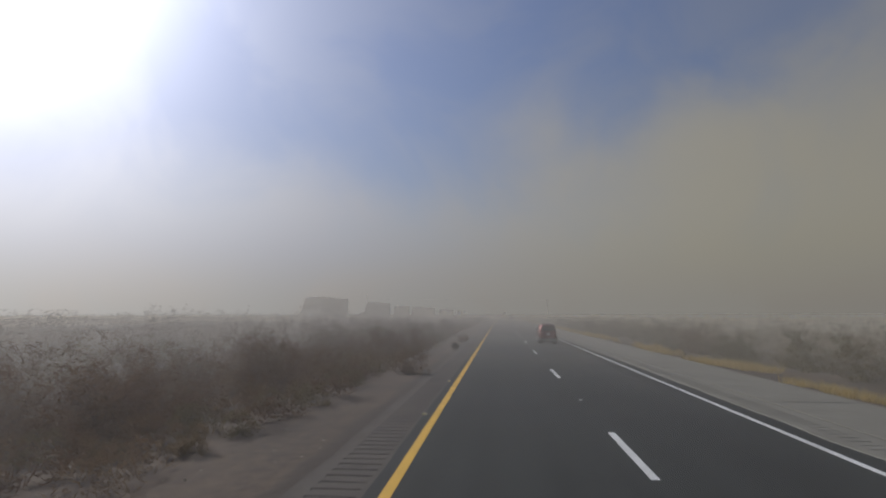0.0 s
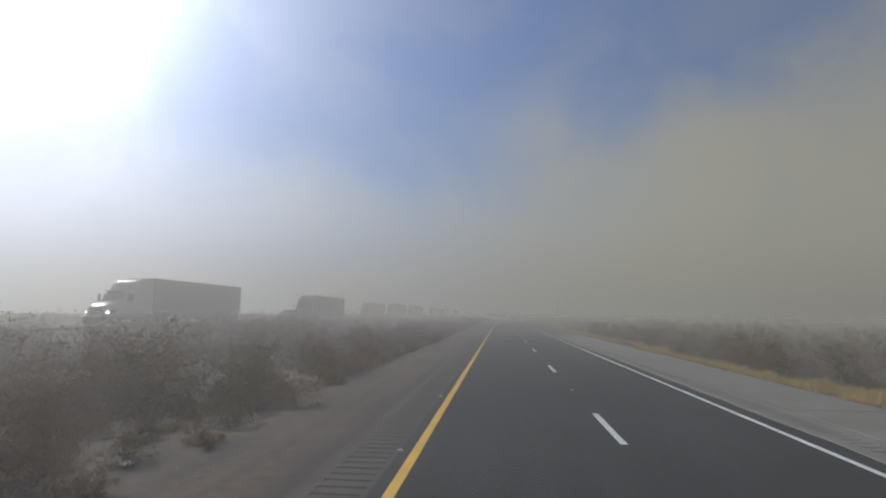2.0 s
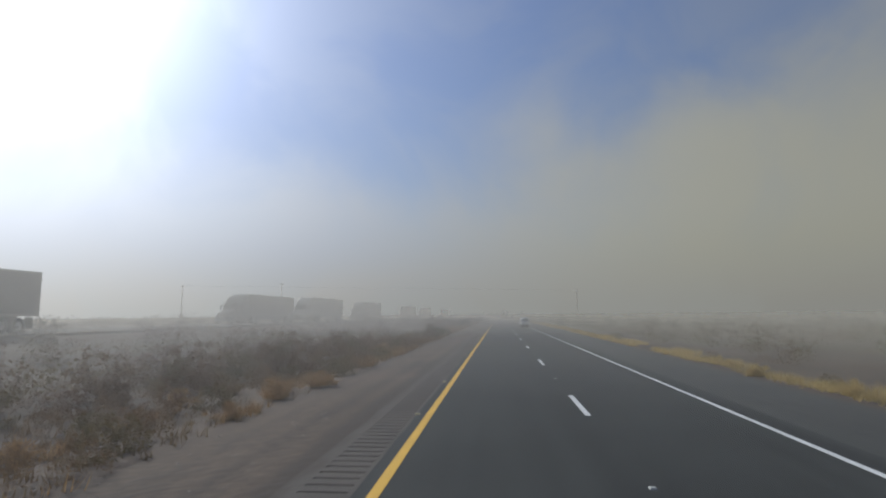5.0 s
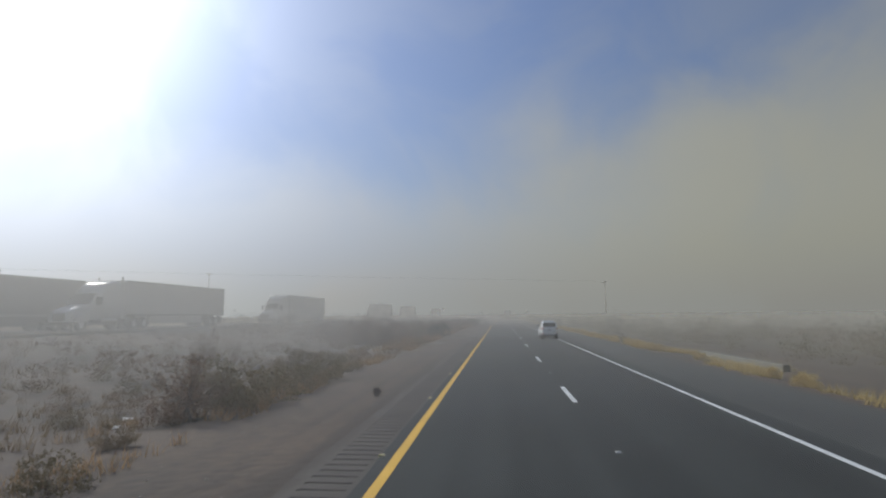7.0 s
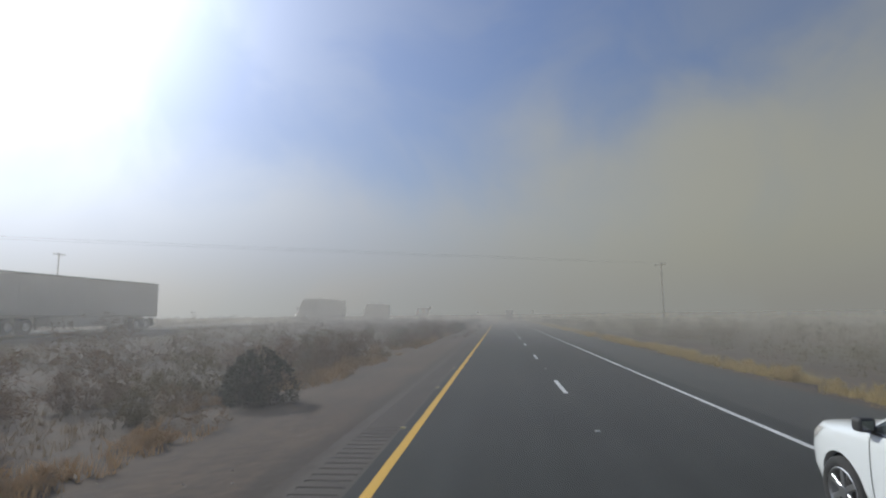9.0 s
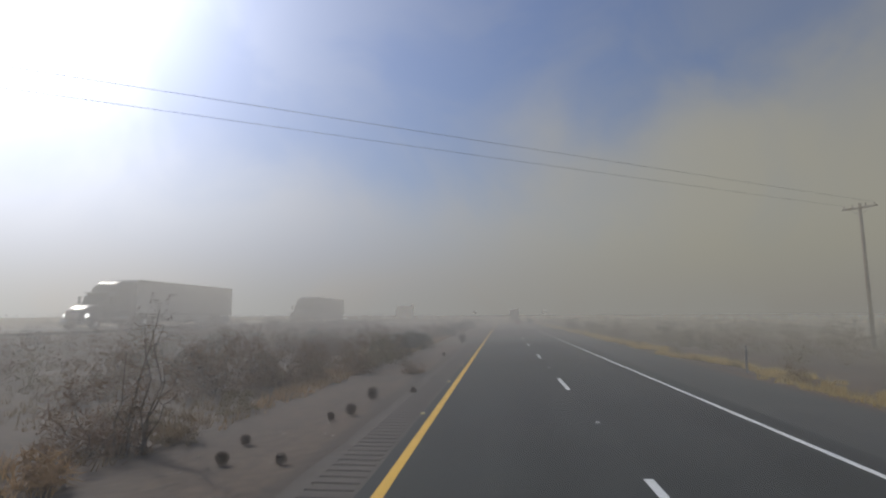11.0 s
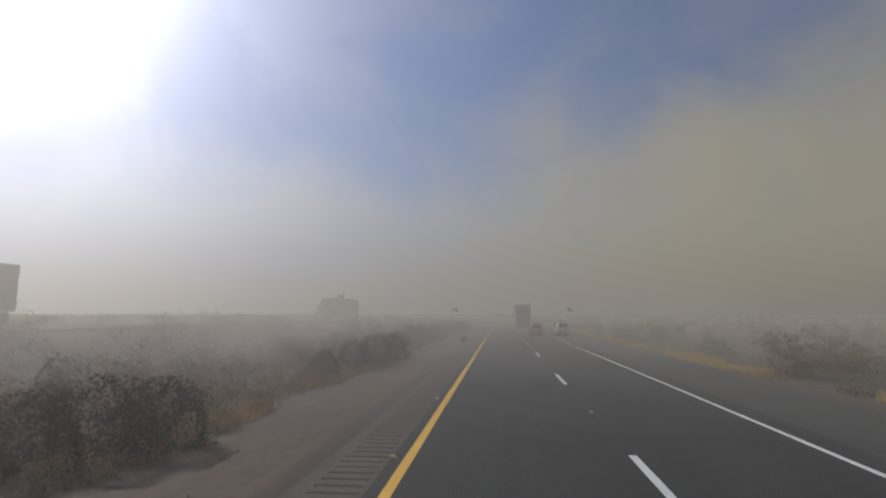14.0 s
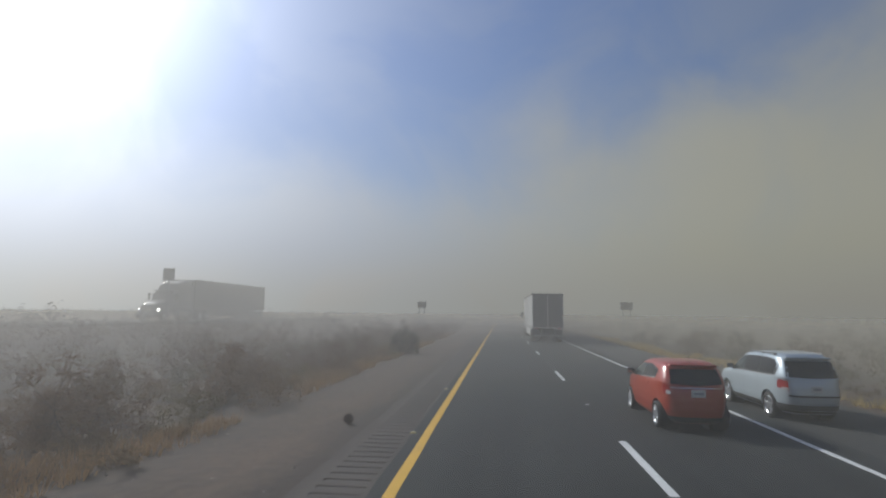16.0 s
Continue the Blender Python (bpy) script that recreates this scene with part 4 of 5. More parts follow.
class Shell:
    """A car's outer skin as a stack of rounded plan outlines. Rows: height, rear, front, half width, squareness."""

    def __init__(self, rows):
        self.rows = np.array(rows, float)

    def at(self, z):
        r = self.rows
        return [ramp(z, r[:, 0], r[:, k]) for k in (1, 2, 3, 4)]

    def side(self, y, z, out=0.0):
        a, b, w, n = self.at(z)
        t = min(0.999, abs((y - (a + b) / 2) / ((b - a) / 2)))
        return w * (1 - t ** n) ** (1 / n) + out

    def back(self, x, z, out=0.0):
        a, b, w, n = self.at(z)
        t = min(0.999, abs(x / w))
        return (a + b) / 2 - (b - a) / 2 * (1 - t ** n) ** (1 / n) - out

    def front(self, x, z, out=0.0):
        a, b, w, n = self.at(z)
        t = min(0.999, abs(x / w))
        return (a + b) / 2 + (b - a) / 2 * (1 - t ** n) ** (1 / n) + out

    def skin(self, sides=72):
        zs = sorted(set(list(self.rows[:, 0]) + list(np.linspace(self.rows[0, 0], self.rows[-1, 0], 34))))
        verts, faces = [], []
        for z in zs:
            a, b, w, n = self.at(z)
            for k in range(sides):
                g = 2 * math.pi * (k + 0.5) / sides
                c, s = math.cos(g), math.sin(g)
                verts.append((w * math.copysign(abs(s) ** (2 / n), s), (a + b) / 2 + (b - a) / 2 * math.copysign(abs(c) ** (2 / n), c), z))
        for j in range(len(zs) - 1):
            for k in range(sides):
                m = (k + 1) % sides
                faces.append((j * sides + k, j * sides + m, (j + 1) * sides + m, (j + 1) * sides + k))
        faces.append(tuple(range(sides - 1, -1, -1)))
        top = (len(zs) - 1) * sides
        faces.append(tuple(range(top, top + sides)))
        b = bmesh.new()
        me = mesh_of("skin", verts, faces)
        b.from_mesh(me)
        bpy.data.meshes.remove(me)
        bmesh.ops.recalc_face_normals(b, faces=b.faces[:])
        return b

    def side_patch(self, sgn, low, high, u0=0.0, u1=1.0, v0=0.0, v1=1.0, out=0.006, nu=14, nv=7):
        """A patch on the flank between a lower and an upper line, each a list of (share, y, z)."""
        low, high = np.array(low, float), np.array(high, float)
        verts, faces = [], []
        for i in range(nu + 1):
            u = u0 + (u1 - u0) * i / nu
            for j in range(nv + 1):
                v = v0 + (v1 - v0) * j / nv
                y = (1 - v) * ramp(u, low[:, 0], low[:, 1]) + v * ramp(u, high[:, 0], high[:, 1])
                z = (1 - v) * ramp(u, low[:, 0], low[:, 2]) + v * ramp(u, high[:, 0], high[:, 2])
                verts.append((sgn * self.side(y, z, out), y, z))
        n = nv + 1
        for i in range(nu):
            for j in range(nv):
                faces.append((i * n + j, (i + 1) * n + j, (i + 1) * n + j + 1, i * n + j + 1))
        return mesh_of("patch", verts, faces, True)

    def end_patch(self, low, high, out=0.006, nu=16, nv=6, front=False):
        """A patch on the tail or the nose between two lines of (share, x, z)."""
        low, high = np.array(low, float), np.array(high, float)
        verts, faces = [], []
        for i in range(nu + 1):
            u = i / nu
            for j in range(nv + 1):
                v = j / nv
                x = (1 - v) * ramp(u, low[:, 0], low[:, 1]) + v * ramp(u, high[:, 0], high[:, 1])
                z = (1 - v) * ramp(u, low[:, 0], low[:, 2]) + v * ramp(u, high[:, 0], high[:, 2])
                verts.append((x, self.front(x, z, out) if front else self.back(x, z, out), z))
        n = nv + 1
        for i in range(nu):
            for j in range(nv):
                faces.append((i * n + j, (i + 1) * n + j, (i + 1) * n + j + 1, i * n + j + 1))
        return mesh_of("patch", verts, faces, True)

    def band(self, z0, z1, g0, g1, out=0.006, n=40, nz=4, z0b=None, z1b=None):
        """A patch that runs round the outline from angle g0 to g1 (0: nose, 90: right flank, 180: tail); its far end may have other heights."""
        verts, faces = [], []
        for i in range(n + 1):
            f = i / n
            g = radians(g0 + (g1 - g0) * f)
            c, s = math.cos(g), math.sin(g)
            lo = z0 + ((z0b if z0b is not None else z0) - z0) * f
            hi = z1 + ((z1b if z1b is not None else z1) - z1) * f
            for j in range(nz + 1):
                z = lo + (hi - lo) * j / nz
                a, b, w, e = self.at(z)
                w, h = w + out, (b - a) / 2 + out
                verts.append((w * math.copysign(abs(s) ** (2 / e), s), (a + b) / 2 + h * math.copysign(abs(c) ** (2 / e), c), z))
        m = nz + 1
        for i in range(n):
            for j in range(nz):
                faces.append((i * m + j, (i + 1) * m + j, (i + 1) * m + j + 1, i * m + j + 1))
        return mesh_of("patch", verts, faces, True)


def cut_wheels(b, axles, radius, half):
    """Cuts the wheel arches out of a car's skin."""
    me = bpy.data.meshes.new("skin")
    b.to_mesh(me)
    b.free()
    ob = new("cut_skin", me)
    c = bmesh.new()
    for y in axles:
        for s in (-1, 1):
            bmesh.ops.create_cone(c, cap_ends=True, segments=36, radius1=radius, radius2=radius, depth=0.6, matrix=Matrix.Translation((s * (half + 0.04), y, radius - 0.055)) @ Matrix.Rotation(radians(90), 4, "Y"))
    cm = bpy.data.meshes.new("cutter")
    c.to_mesh(cm)
    c.free()
    cutter = new("cutter", cm)
    mod = ob.modifiers.new("arches", "BOOLEAN")
    mod.operation, mod.object, mod.solver = "DIFFERENCE", cutter, "EXACT"
    dg = bpy.context.evaluated_depsgraph_get()
    dg.update()
    done = bpy.data.meshes.new_from_object(ob.evaluated_get(dg))
    bpy.data.objects.remove(ob)
    bpy.data.objects.remove(cutter)
    done.materials.clear()
    b = bmesh.new()
    b.from_mesh(done)
    for f in b.faces:
        f.smooth = True
    for e in b.edges:
        if len(e.link_faces) == 2 and e.calc_face_angle(0) > radians(40):
            e.smooth = False
    b.to_mesh(done)
    b.free()
    return done


WHEELS = {}


def wheel(parent, x, y, radius, width, spokes, side):
    """Tyre with its alloy rim; side: +1 where the outer face looks to +x."""
    key = (radius, width, spokes)
    if key not in WHEELS:
        r, w = radius, width / 2
        rr = r * 0.69
        tv, tf = lathe_x([(-w * 0.8, rr), (-w, rr + 0.03), (-w, r - 0.04), (-w * 0.75, r - 0.006), (0, r), (w * 0.75, r - 0.006), (w, r - 0.04), (w, rr + 0.03), (w * 0.8, rr)], 32)
        b = bmesh.new()
        rv, rf = lathe_x([(-w * 0.7, rr), (w * 0.82, rr + 0.004), (w * 0.88, rr - 0.008), (w * 0.72, rr - 0.03), (-w * 0.2, rr - 0.05)], 32)
        tmp = mesh_of("tmp", rv, rf)
        b.from_mesh(tmp)
        bpy.data.meshes.remove(tmp)
        for k in range(spokes):
            s = block(w * 0.45, w * 0.78, -0.035 * (5 / spokes) ** 0.5, 0.035 * (5 / spokes) ** 0.5, 0.03, rr - 0.015, 0.008, 1)
            bmesh.ops.rotate(s, cent=(0, 0, 0), matrix=Matrix.Rotation(2 * math.pi * k / spokes, 3, "X"), verts=s.verts[:])
            tmp = bpy.data.meshes.new("tmp")
            s.to_mesh(tmp)
            s.free()
            b.from_mesh(tmp)
            bpy.data.meshes.remove(tmp)
        bmesh.ops.create_cone(b, cap_ends=True, segments=20, radius1=0.075, radius2=0.06, depth=w * 0.5, matrix=Matrix.Translation((w * 0.6, 0, 0)) @ Matrix.Rotation(radians(90), 4, "Y"))
        rim = bpy.data.meshes.new("rim")
        b.to_mesh(rim)
        b.free()
        back = bmesh.new()
        bmesh.ops.create_cone(back, cap_ends=True, segments=24, radius1=rr - 0.02, radius2=rr - 0.02, depth=0.03, matrix=Matrix.Translation((-w * 0.1, 0, 0)) @ Matrix.Rotation(radians(90), 4, "Y"))
        disc = bpy.data.meshes.new("brake")
        back.to_mesh(disc)
        back.free()
        WHEELS[key] = (mesh_of("wheel", tv, tf, True), rim, disc)
    t, rim, disc = WHEELS[key]
    turn = pose(x, y, radius, random.uniform(0, 70), 0, 0) if side > 0 else pose(x, y, radius, 0, 0, 180)
    ob = part("wheel", t, M["tyre"], parent, "black rubber tyre", turn)
    part("rim", rim, M["alloy"], ob, "silver alloy rim")
    part("brake_disc", disc, M["trim"], ob)
    return ob


def car(name, label, rows, paint, axles, radius, track, windows, tail, at, spokes=5, clad=True, rails=False, nose_glass=True):
    """A car with skin, glass, lamps, wheels and fittings. Its nose looks along +y."""
    top = new(name)
    tagged(top, label, "car", group="cars on the road")
    sh = Shell(rows)
    part("body", cut_wheels(sh.skin(), axles, radius + 0.055, track + 0.11), M[paint], top)
    for y in axles:
        for s in (-1, 1):
            well = bmesh.new()
            bmesh.ops.create_cone(well, cap_ends=True, segments=32, radius1=radius + 0.045, radius2=radius + 0.045, depth=0.34, matrix=Matrix.Translation((s * (track - 0.18), y, radius)) @ Matrix.Rotation(radians(90), 4, "Y"))
            for f in [f for f in well.faces if abs(f.normal.x) > 0.9 and f.calc_center_median().x * s > track - 0.05]:
                well.faces.remove(f)
            part("wheel_well", well, M["trim"], top)
            wheel(top, s * track, y, radius, 0.215, spokes, s)
    low, high, splits = windows
    for s in (-1, 1):
        part("window_frame", sh.side_patch(s, low, high, out=0.003), M["trim"], top)
        for k, (u0, u1) in enumerate(splits):
            part("side_window", sh.side_patch(s, low, high, u0, u1, 0.06, 0.94, out=0.008), M["clear_glass" if k == 0 else "glass"], top, "tinted side window")
        part("window_trim", sh.side_patch(s, low, [(u, y, z - 0.022) for u, y, z in low], 0.02, 0.99, out=0.010, nv=1), M["chrome"], top, "thin bright window trim")
        for y0 in (splits[1][0], splits[0][0] + 0.01, 0.985 if len(splits) < 3 else splits[2][0]):
            yy = ramp(y0, [q[0] for q in low], [q[1] for q in low])
            zz = ramp(y0, [q[0] for q in low], [q[2] for q in low])
            hop = axles[0] + radius + 0.16 if yy < -0.9 else yy
            part("door_seam", sh.side_patch(s, [(0, hop - 0.006, 0.40), (1, hop + 0.006, 0.40)], [(0, yy - 0.006, zz - 0.03), (1, yy + 0.006, zz - 0.03)], out=0.003, nu=1, nv=10), M["trim"], top)
        for u in (splits[0][1] - 0.06, splits[1][1] - 0.10):
            y = ramp(u, [q[0] for q in low], [q[1] for q in low])
            z = ramp(u, [q[0] for q in low], [q[2] for q in low]) - 0.14
            x = sh.side(y, z)
            part("door_handle", block(s * x - 0.022, s * x + 0.028, y - 0.09, y + 0.09, z - 0.016, z + 0.016, 0.012), M["chrome" if paint == "white_paint" else paint], top)
        if clad:
            part("sill", sh.side_patch(s, [(0, axles[0] + radius + 0.05, rows[0][0] + 0.02), (1, axles[1] - radius - 0.05, rows[0][0] + 0.02)], [(0, axles[0] + radius + 0.07, 0.40), (1, axles[1] - radius - 0.07, 0.40)], out=0.008), M["trim"], top, "black plastic sill")
        # door mirror
        yb, zb = ramp(0.04, [q[0] for q in low], [q[1] for q in low]), ramp(0.04, [q[0] for q in low], [q[2] for q in low])
        xm = sh.side(yb, zb)
        mir = block(s * (xm + 0.0) if s > 0 else s * (xm + 0.19), s * (xm + 0.19) if s > 0 else s * (xm + 0.0), yb - 0.075, yb + 0.07, zb + 0.0, zb + 0.14, 0.05, 3)
        mm = part("door_mirror", mir, M["trim"], top, "black door mirror", smooth=True)
        part("mirror_glass", block(min(s * (xm + 0.04), s * (xm + 0.165)), max(s * (xm + 0.04), s * (xm + 0.165)), yb - 0.081, yb - 0.076, zb + 0.03, zb + 0.115), M["chrome"], mm)
        part("head_lamp", sh.band(rows[3][0] - 0.03, rows[4][0] + 0.02, s * 22, s * 52, out=0.006, n=12, z0b=rows[4][0] - 0.02, z1b=rows[5][0] - 0.02), M["clear_lamp"], top, "clear head lamp")
    tail(sh, top)
    zc = [q for q in rows if q[4] >= 6][0][0]
    zt = rows[-4][0]
    wt, wb = sh.at(zt)[2] * 0.86, sh.at(zc + 0.03)[2] * 0.86
    part("windscreen", sh.end_patch([(0, -wb, zc + 0.02), (1, wb, zc + 0.02)], [(0, -wt, zt), (1, wt, zt)], front=True), M["glass"], top, "dark windscreen")
    gz = rows[3][0]
    part("grille", sh.end_patch([(0, -0.5, gz - 0.18), (1, 0.5, gz - 0.18)], [(0, -0.6, gz + 0.02), (1, 0.6, gz + 0.02)], front=True), M["trim"], top)
    # roof aerial
    ya = rows[-1][1] - 0.25
    za = rows[-3][0] - 0.01
    fin = block(-0.03, 0.03, ya - 0.09, ya + 0.09, za, za + 0.03, 0.012)
    tube((0, ya - 0.02, za + 0.02), (0.0, ya - 0.10, za + 0.17), 0.007, 0.004, 6, fin)
    part("aerial", fin, M["trim"], top)
    if rails:
        for s in (-1, 1):
            x = sh.at(rows[-4][0])[2] - 0.04
            r = tube((s * x, rows[-4][1] + 0.35, rows[-3][0] + 0.02), (s * x, rows[-4][2] - 0.3, rows[-3][0] + 0.02), 0.017, None, 8)
            for yy in (rows[-4][1] + 0.4, rows[-4][2] - 0.4, (rows[-4][1] + rows[-4][2]) / 2):
                block(s * x - 0.02, s * x + 0.02, yy - 0.05, yy + 0.05, rows[-4][0] - 0.03, rows[-3][0] + 0.02, 0.0, bm=r)
            part("roof_rail", r, M["steel"], top)
    top.matrix_basis = at
    return top


def wheel_arch(sh, top, y, s, radius, wide, mat_name):
    """A raised lip that follows the flank round a wheel opening."""
    v, f = [], []
    for k in range(25):
        a = radians(-8 + 196 * k / 24)
        for r, out in ((radius + 0.050, -0.02), (radius + 0.052, 0.016), (radius + 0.05 + wide * 0.8, 0.016), (radius + 0.05 + wide, 0.002)):
            yy, zz = y + r * math.cos(a), max(0.21, radius - 0.055 + r * math.sin(a))
            v.append((s * sh.side(yy, zz, out), yy, zz))
    for k in range(24):
        for j in range(3):
            i = 4 * k + j
            f.append((i, i + 4, i + 5, i + 1))
    part("wheel_arch", mesh_of("wheel_arch", v, f, True), M[mat_name], top, "black plastic wheel arch lip")


def number_plate(sh, top, x, z, w=0.31, h=0.155):
    y = sh.back(x, z, 0.012)
    p = part("number_plate", block(x - w / 2, x + w / 2, y - 0.006, y + 0.006, z - h / 2, z + h / 2, 0.003, 1), M["plate"], top, "pale number plate")
    part("plate_bar", block(x - 0.11, x + 0.11, y - 0.011, y - 0.008, z - 0.026, z + 0.024), M["ink"], p)


def rear_wiper(sh, top, z):
    b = bmesh.new()
    tube((0.0, sh.back(0, z, 0.02), z), (0.30, sh.back(0.30, z + 0.05, 0.02), z + 0.05), 0.008, 0.006, 6, b)
    part("rear_wiper", b, M["trim"], top)


def rear_spoiler(sh, top, z, w, y, mat_name, reach=0.09):
    part("spoiler", block(-w, w, y - reach, y + 0.12, z - 0.03, z + 0.012, 0.018, 2), M[mat_name], top, smooth=True)


SUV = [(0.20, -2.05, 2.05, 0.78, 4.5), (0.30, -2.20, 2.20, 0.87, 4.5), (0.50, -2.26, 2.26, 0.915, 4.6), (0.70, -2.27, 2.24, 0.922, 4.8), (0.86, -2.25, 2.17, 0.918, 5.0), (0.98, -2.21, 2.00, 0.905, 5.2), (1.04, -2.18, 1.60, 0.895, 5.5),
       (1.10, -2.15, 1.14, 0.875, 6.5), (1.22, -2.08, 0.93, 0.835, 7.0), (1.36, -1.98, 0.66, 0.785, 7.0), (1.50, -1.86, 0.38, 0.73, 7.0), (1.585, -1.76, 0.18, 0.685, 6.5), (1.64, -1.66, -0.02, 0.62, 5.5), (1.672, -1.5, -0.25, 0.53, 4.5), (1.684, -1.2, -0.5, 0.38, 4.0)]
SUV_WIN = ([(0, 0.92, 1.10), (0.3, 0.30, 1.13), (0.8, -1.05, 1.19), (1, -1.62, 1.25)], [(0, 0.86, 1.13), (0.12, 0.60, 1.33), (0.3, 0.20, 1.52), (0.65, -0.75, 1.565), (0.85, -1.30, 1.51), (1, -1.78, 1.35)], [(0.03, 0.36), (0.385, 0.70), (0.715, 0.965)])


def red_suv_tail(sh, top):
    part("rear_window", sh.end_patch([(0, -0.70, 1.13), (0.5, 0, 1.10), (1, 0.70, 1.13)], [(0, -0.60, 1.50), (1, 0.60, 1.50)]), M["glass"], top, "dark tinted rear window")
    rear_spoiler(sh, top, 1.575, 0.60, -1.80, "red_paint")
    for s in (-1, 1):
        lamp = part("tail_lamp", sh.band(0.98, 1.10, s * 122, s * 164, 0.012, 20, 4, 0.84, 0.94), M["red_lamp"], top, "red and clear wrap-round tail lamp")
        part("reversing_lamp", sh.band(0.935, 1.03, s * 134, s * 157, 0.017, 14, 3, 0.88, 0.93), M["clear_lamp"], lamp)
        part("turn_lamp", sh.band(0.905, 0.935, s * 138, s * 150, 0.018, 8, 2, 0.88, 0.90), M["amber_lamp"], lamp, "amber turn lamp")
        part("reflector", sh.end_patch([(0, s * 0.58, 0.40), (1, s * 0.76, 0.40)], [(0, s * 0.58, 0.45), (1, s * 0.76, 0.46)], 0.013), M["red_lamp"], top)
    part("lower_bumper", sh.band(0.22, 0.50, 112, 248, 0.010, 50), M["trim"], top, "black plastic lower bumper")
    part("skid_plate", sh.end_patch([(0, -0.5, 0.27), (1, 0.5, 0.27)], [(0, -0.56, 0.38), (1, 0.56, 0.38)], 0.018), M["steel"], top, "silver skid plate")
    part("hatch_seam", sh.end_patch([(0, -0.80, 0.60), (1, 0.80, 0.60)], [(0, -0.80, 0.608), (1, 0.80, 0.608)], 0.004, nv=1), M["trim"], top)
    part("badge", sh.end_patch([(0, -0.07, 0.97), (1, 0.07, 0.97)], [(0, -0.07, 1.02), (1, 0.07, 1.02)], 0.012, nu=4, nv=2), M["steel"], top)
    number_plate(sh, top, 0, 0.83)
    rear_wiper(sh, top, 1.15)
    for s in (-1, 1):
        for y in (-1.345, 1.345):
            wheel_arch(sh, top, y, s, 0.35, 0.055, "trim")


car("suv", "metallic red compact SUV dusted with dirt", SUV, "red_paint", (-1.345, 1.345), 0.35, 0.80, SUV_WIN, red_suv_tail, pose(3.68, 45.05, 0) @ Matrix.Diagonal((0.80, 0.93, 0.93, 1)))

BIG = [(0.20, -2.20, 2.15, 0.80, 4.5), (0.30, -2.33, 2.31, 0.89, 4.5), (0.50, -2.39, 2.37, 0.935, 4.6), (0.70, -2.40, 2.35, 0.945, 4.8), (0.88, -2.38, 2.28, 0.94, 5.0), (1.00, -2.34, 2.10, 0.93, 5.2), (1.06, -2.31, 1.70, 0.92, 5.5),
       (1.11, -2.28, 1.22, 0.90, 6.5), (1.22, -2.21, 0.98, 0.865, 7.0), (1.36, -2.12, 0.70, 0.81, 7.0), (1.50, -2.00, 0.40, 0.75, 7.0), (1.59, -1.90, 0.18, 0.70, 6.5), (1.645, -1.8, -0.05, 0.64, 5.5), (1.675, -1.6, -0.3, 0.55, 4.5), (1.688, -1.3, -0.6, 0.40, 4.0)]
BIG_WIN = ([(0, 0.98, 1.10), (0.3, 0.25, 1.12), (0.85, -1.25, 1.16), (1, -1.86, 1.20)], [(0, 0.92, 1.13), (0.12, 0.62, 1.34), (0.3, 0.15, 1.52), (0.7, -1.00, 1.56), (0.88, -1.55, 1.50), (1, -1.95, 1.28)], [(0.03, 0.36), (0.37, 0.66), (0.67, 0.97)])


def white_suv_tail(sh, top):
    part("rear_window", sh.end_patch([(0, -0.72, 1.15), (0.5, 0, 1.12), (1, 0.72, 1.15)], [(0, -0.62, 1.49), (1, 0.62, 1.49)]), M["glass"], top, "dark tinted rear window")
    rear_spoiler(sh, top, 1.58, 0.62, -1.93, "white_paint")
    for s in (-1, 1):
        part("tail_lamp", sh.band(0.92, 1.08, s * 116, s * 162, 0.012, 20, 4, 0.92, 1.05), M["red_lamp"], top, "dark red wrap-round tail lamp")
        part("fog_lamp", sh.end_patch([(0, s * 0.62, 0.50), (1, s * 0.84, 0.52)], [(0, s * 0.60, 0.58), (1, s * 0.84, 0.60)], 0.012), M["red_lamp"], top, "red bumper reflector")
        part("side_step", tube((s * 0.97, -0.95, 0.30), (s * 0.97, 0.95, 0.30), 0.035, None, 10), M["steel"], top, "steel side step")
    part("lower_bumper", sh.band(0.22, 0.44, 112, 248, 0.010, 50), M["trim"], top, "black plastic lower bumper")
    part("badge", sh.end_patch([(0, -0.09, 1.00), (1, 0.09, 1.00)], [(0, -0.09, 1.05), (1, 0.09, 1.05)], 0.012, nu=4, nv=2), M["chrome"], top)
    number_plate(sh, top, 0, 0.84)
    rear_wiper(sh, top, 1.17)


car("suv", "clean white mid-size SUV with side steps", BIG, "white_paint", (-1.36, 1.42), 0.365, 0.825, BIG_WIN, white_suv_tail, pose(4.60, 216.25, 0) @ Matrix.Diagonal((0.87, 1.0, 1.0, 1)), spokes=6, rails=False)

HATCH = [(0.18, -1.62, 1.70, 0.66, 4.2), (0.28, -1.74, 1.82, 0.75, 4.2), (0.48, -1.80, 1.86, 0.79, 4.3), (0.66, -1.81, 1.83, 0.797, 4.5), (0.82, -1.79, 1.72, 0.79, 4.8), (0.92, -1.76, 1.55, 0.78, 5.0), (0.98, -1.74, 1.30, 0.77, 5.3),
         (1.03, -1.71, 1.05, 0.755, 6.2), (1.12, -1.66, 0.85, 0.725, 7.0), (1.24, -1.58, 0.58, 0.685, 7.0), (1.34, -1.49, 0.34, 0.645, 7.0), (1.40, -1.42, 0.15, 0.61, 6.5), (1.44, -1.34, -0.05, 0.56, 5.5), (1.468, -1.2, -0.25, 0.47, 4.5), (1.48, -0.95, -0.5, 0.32, 4.0)]
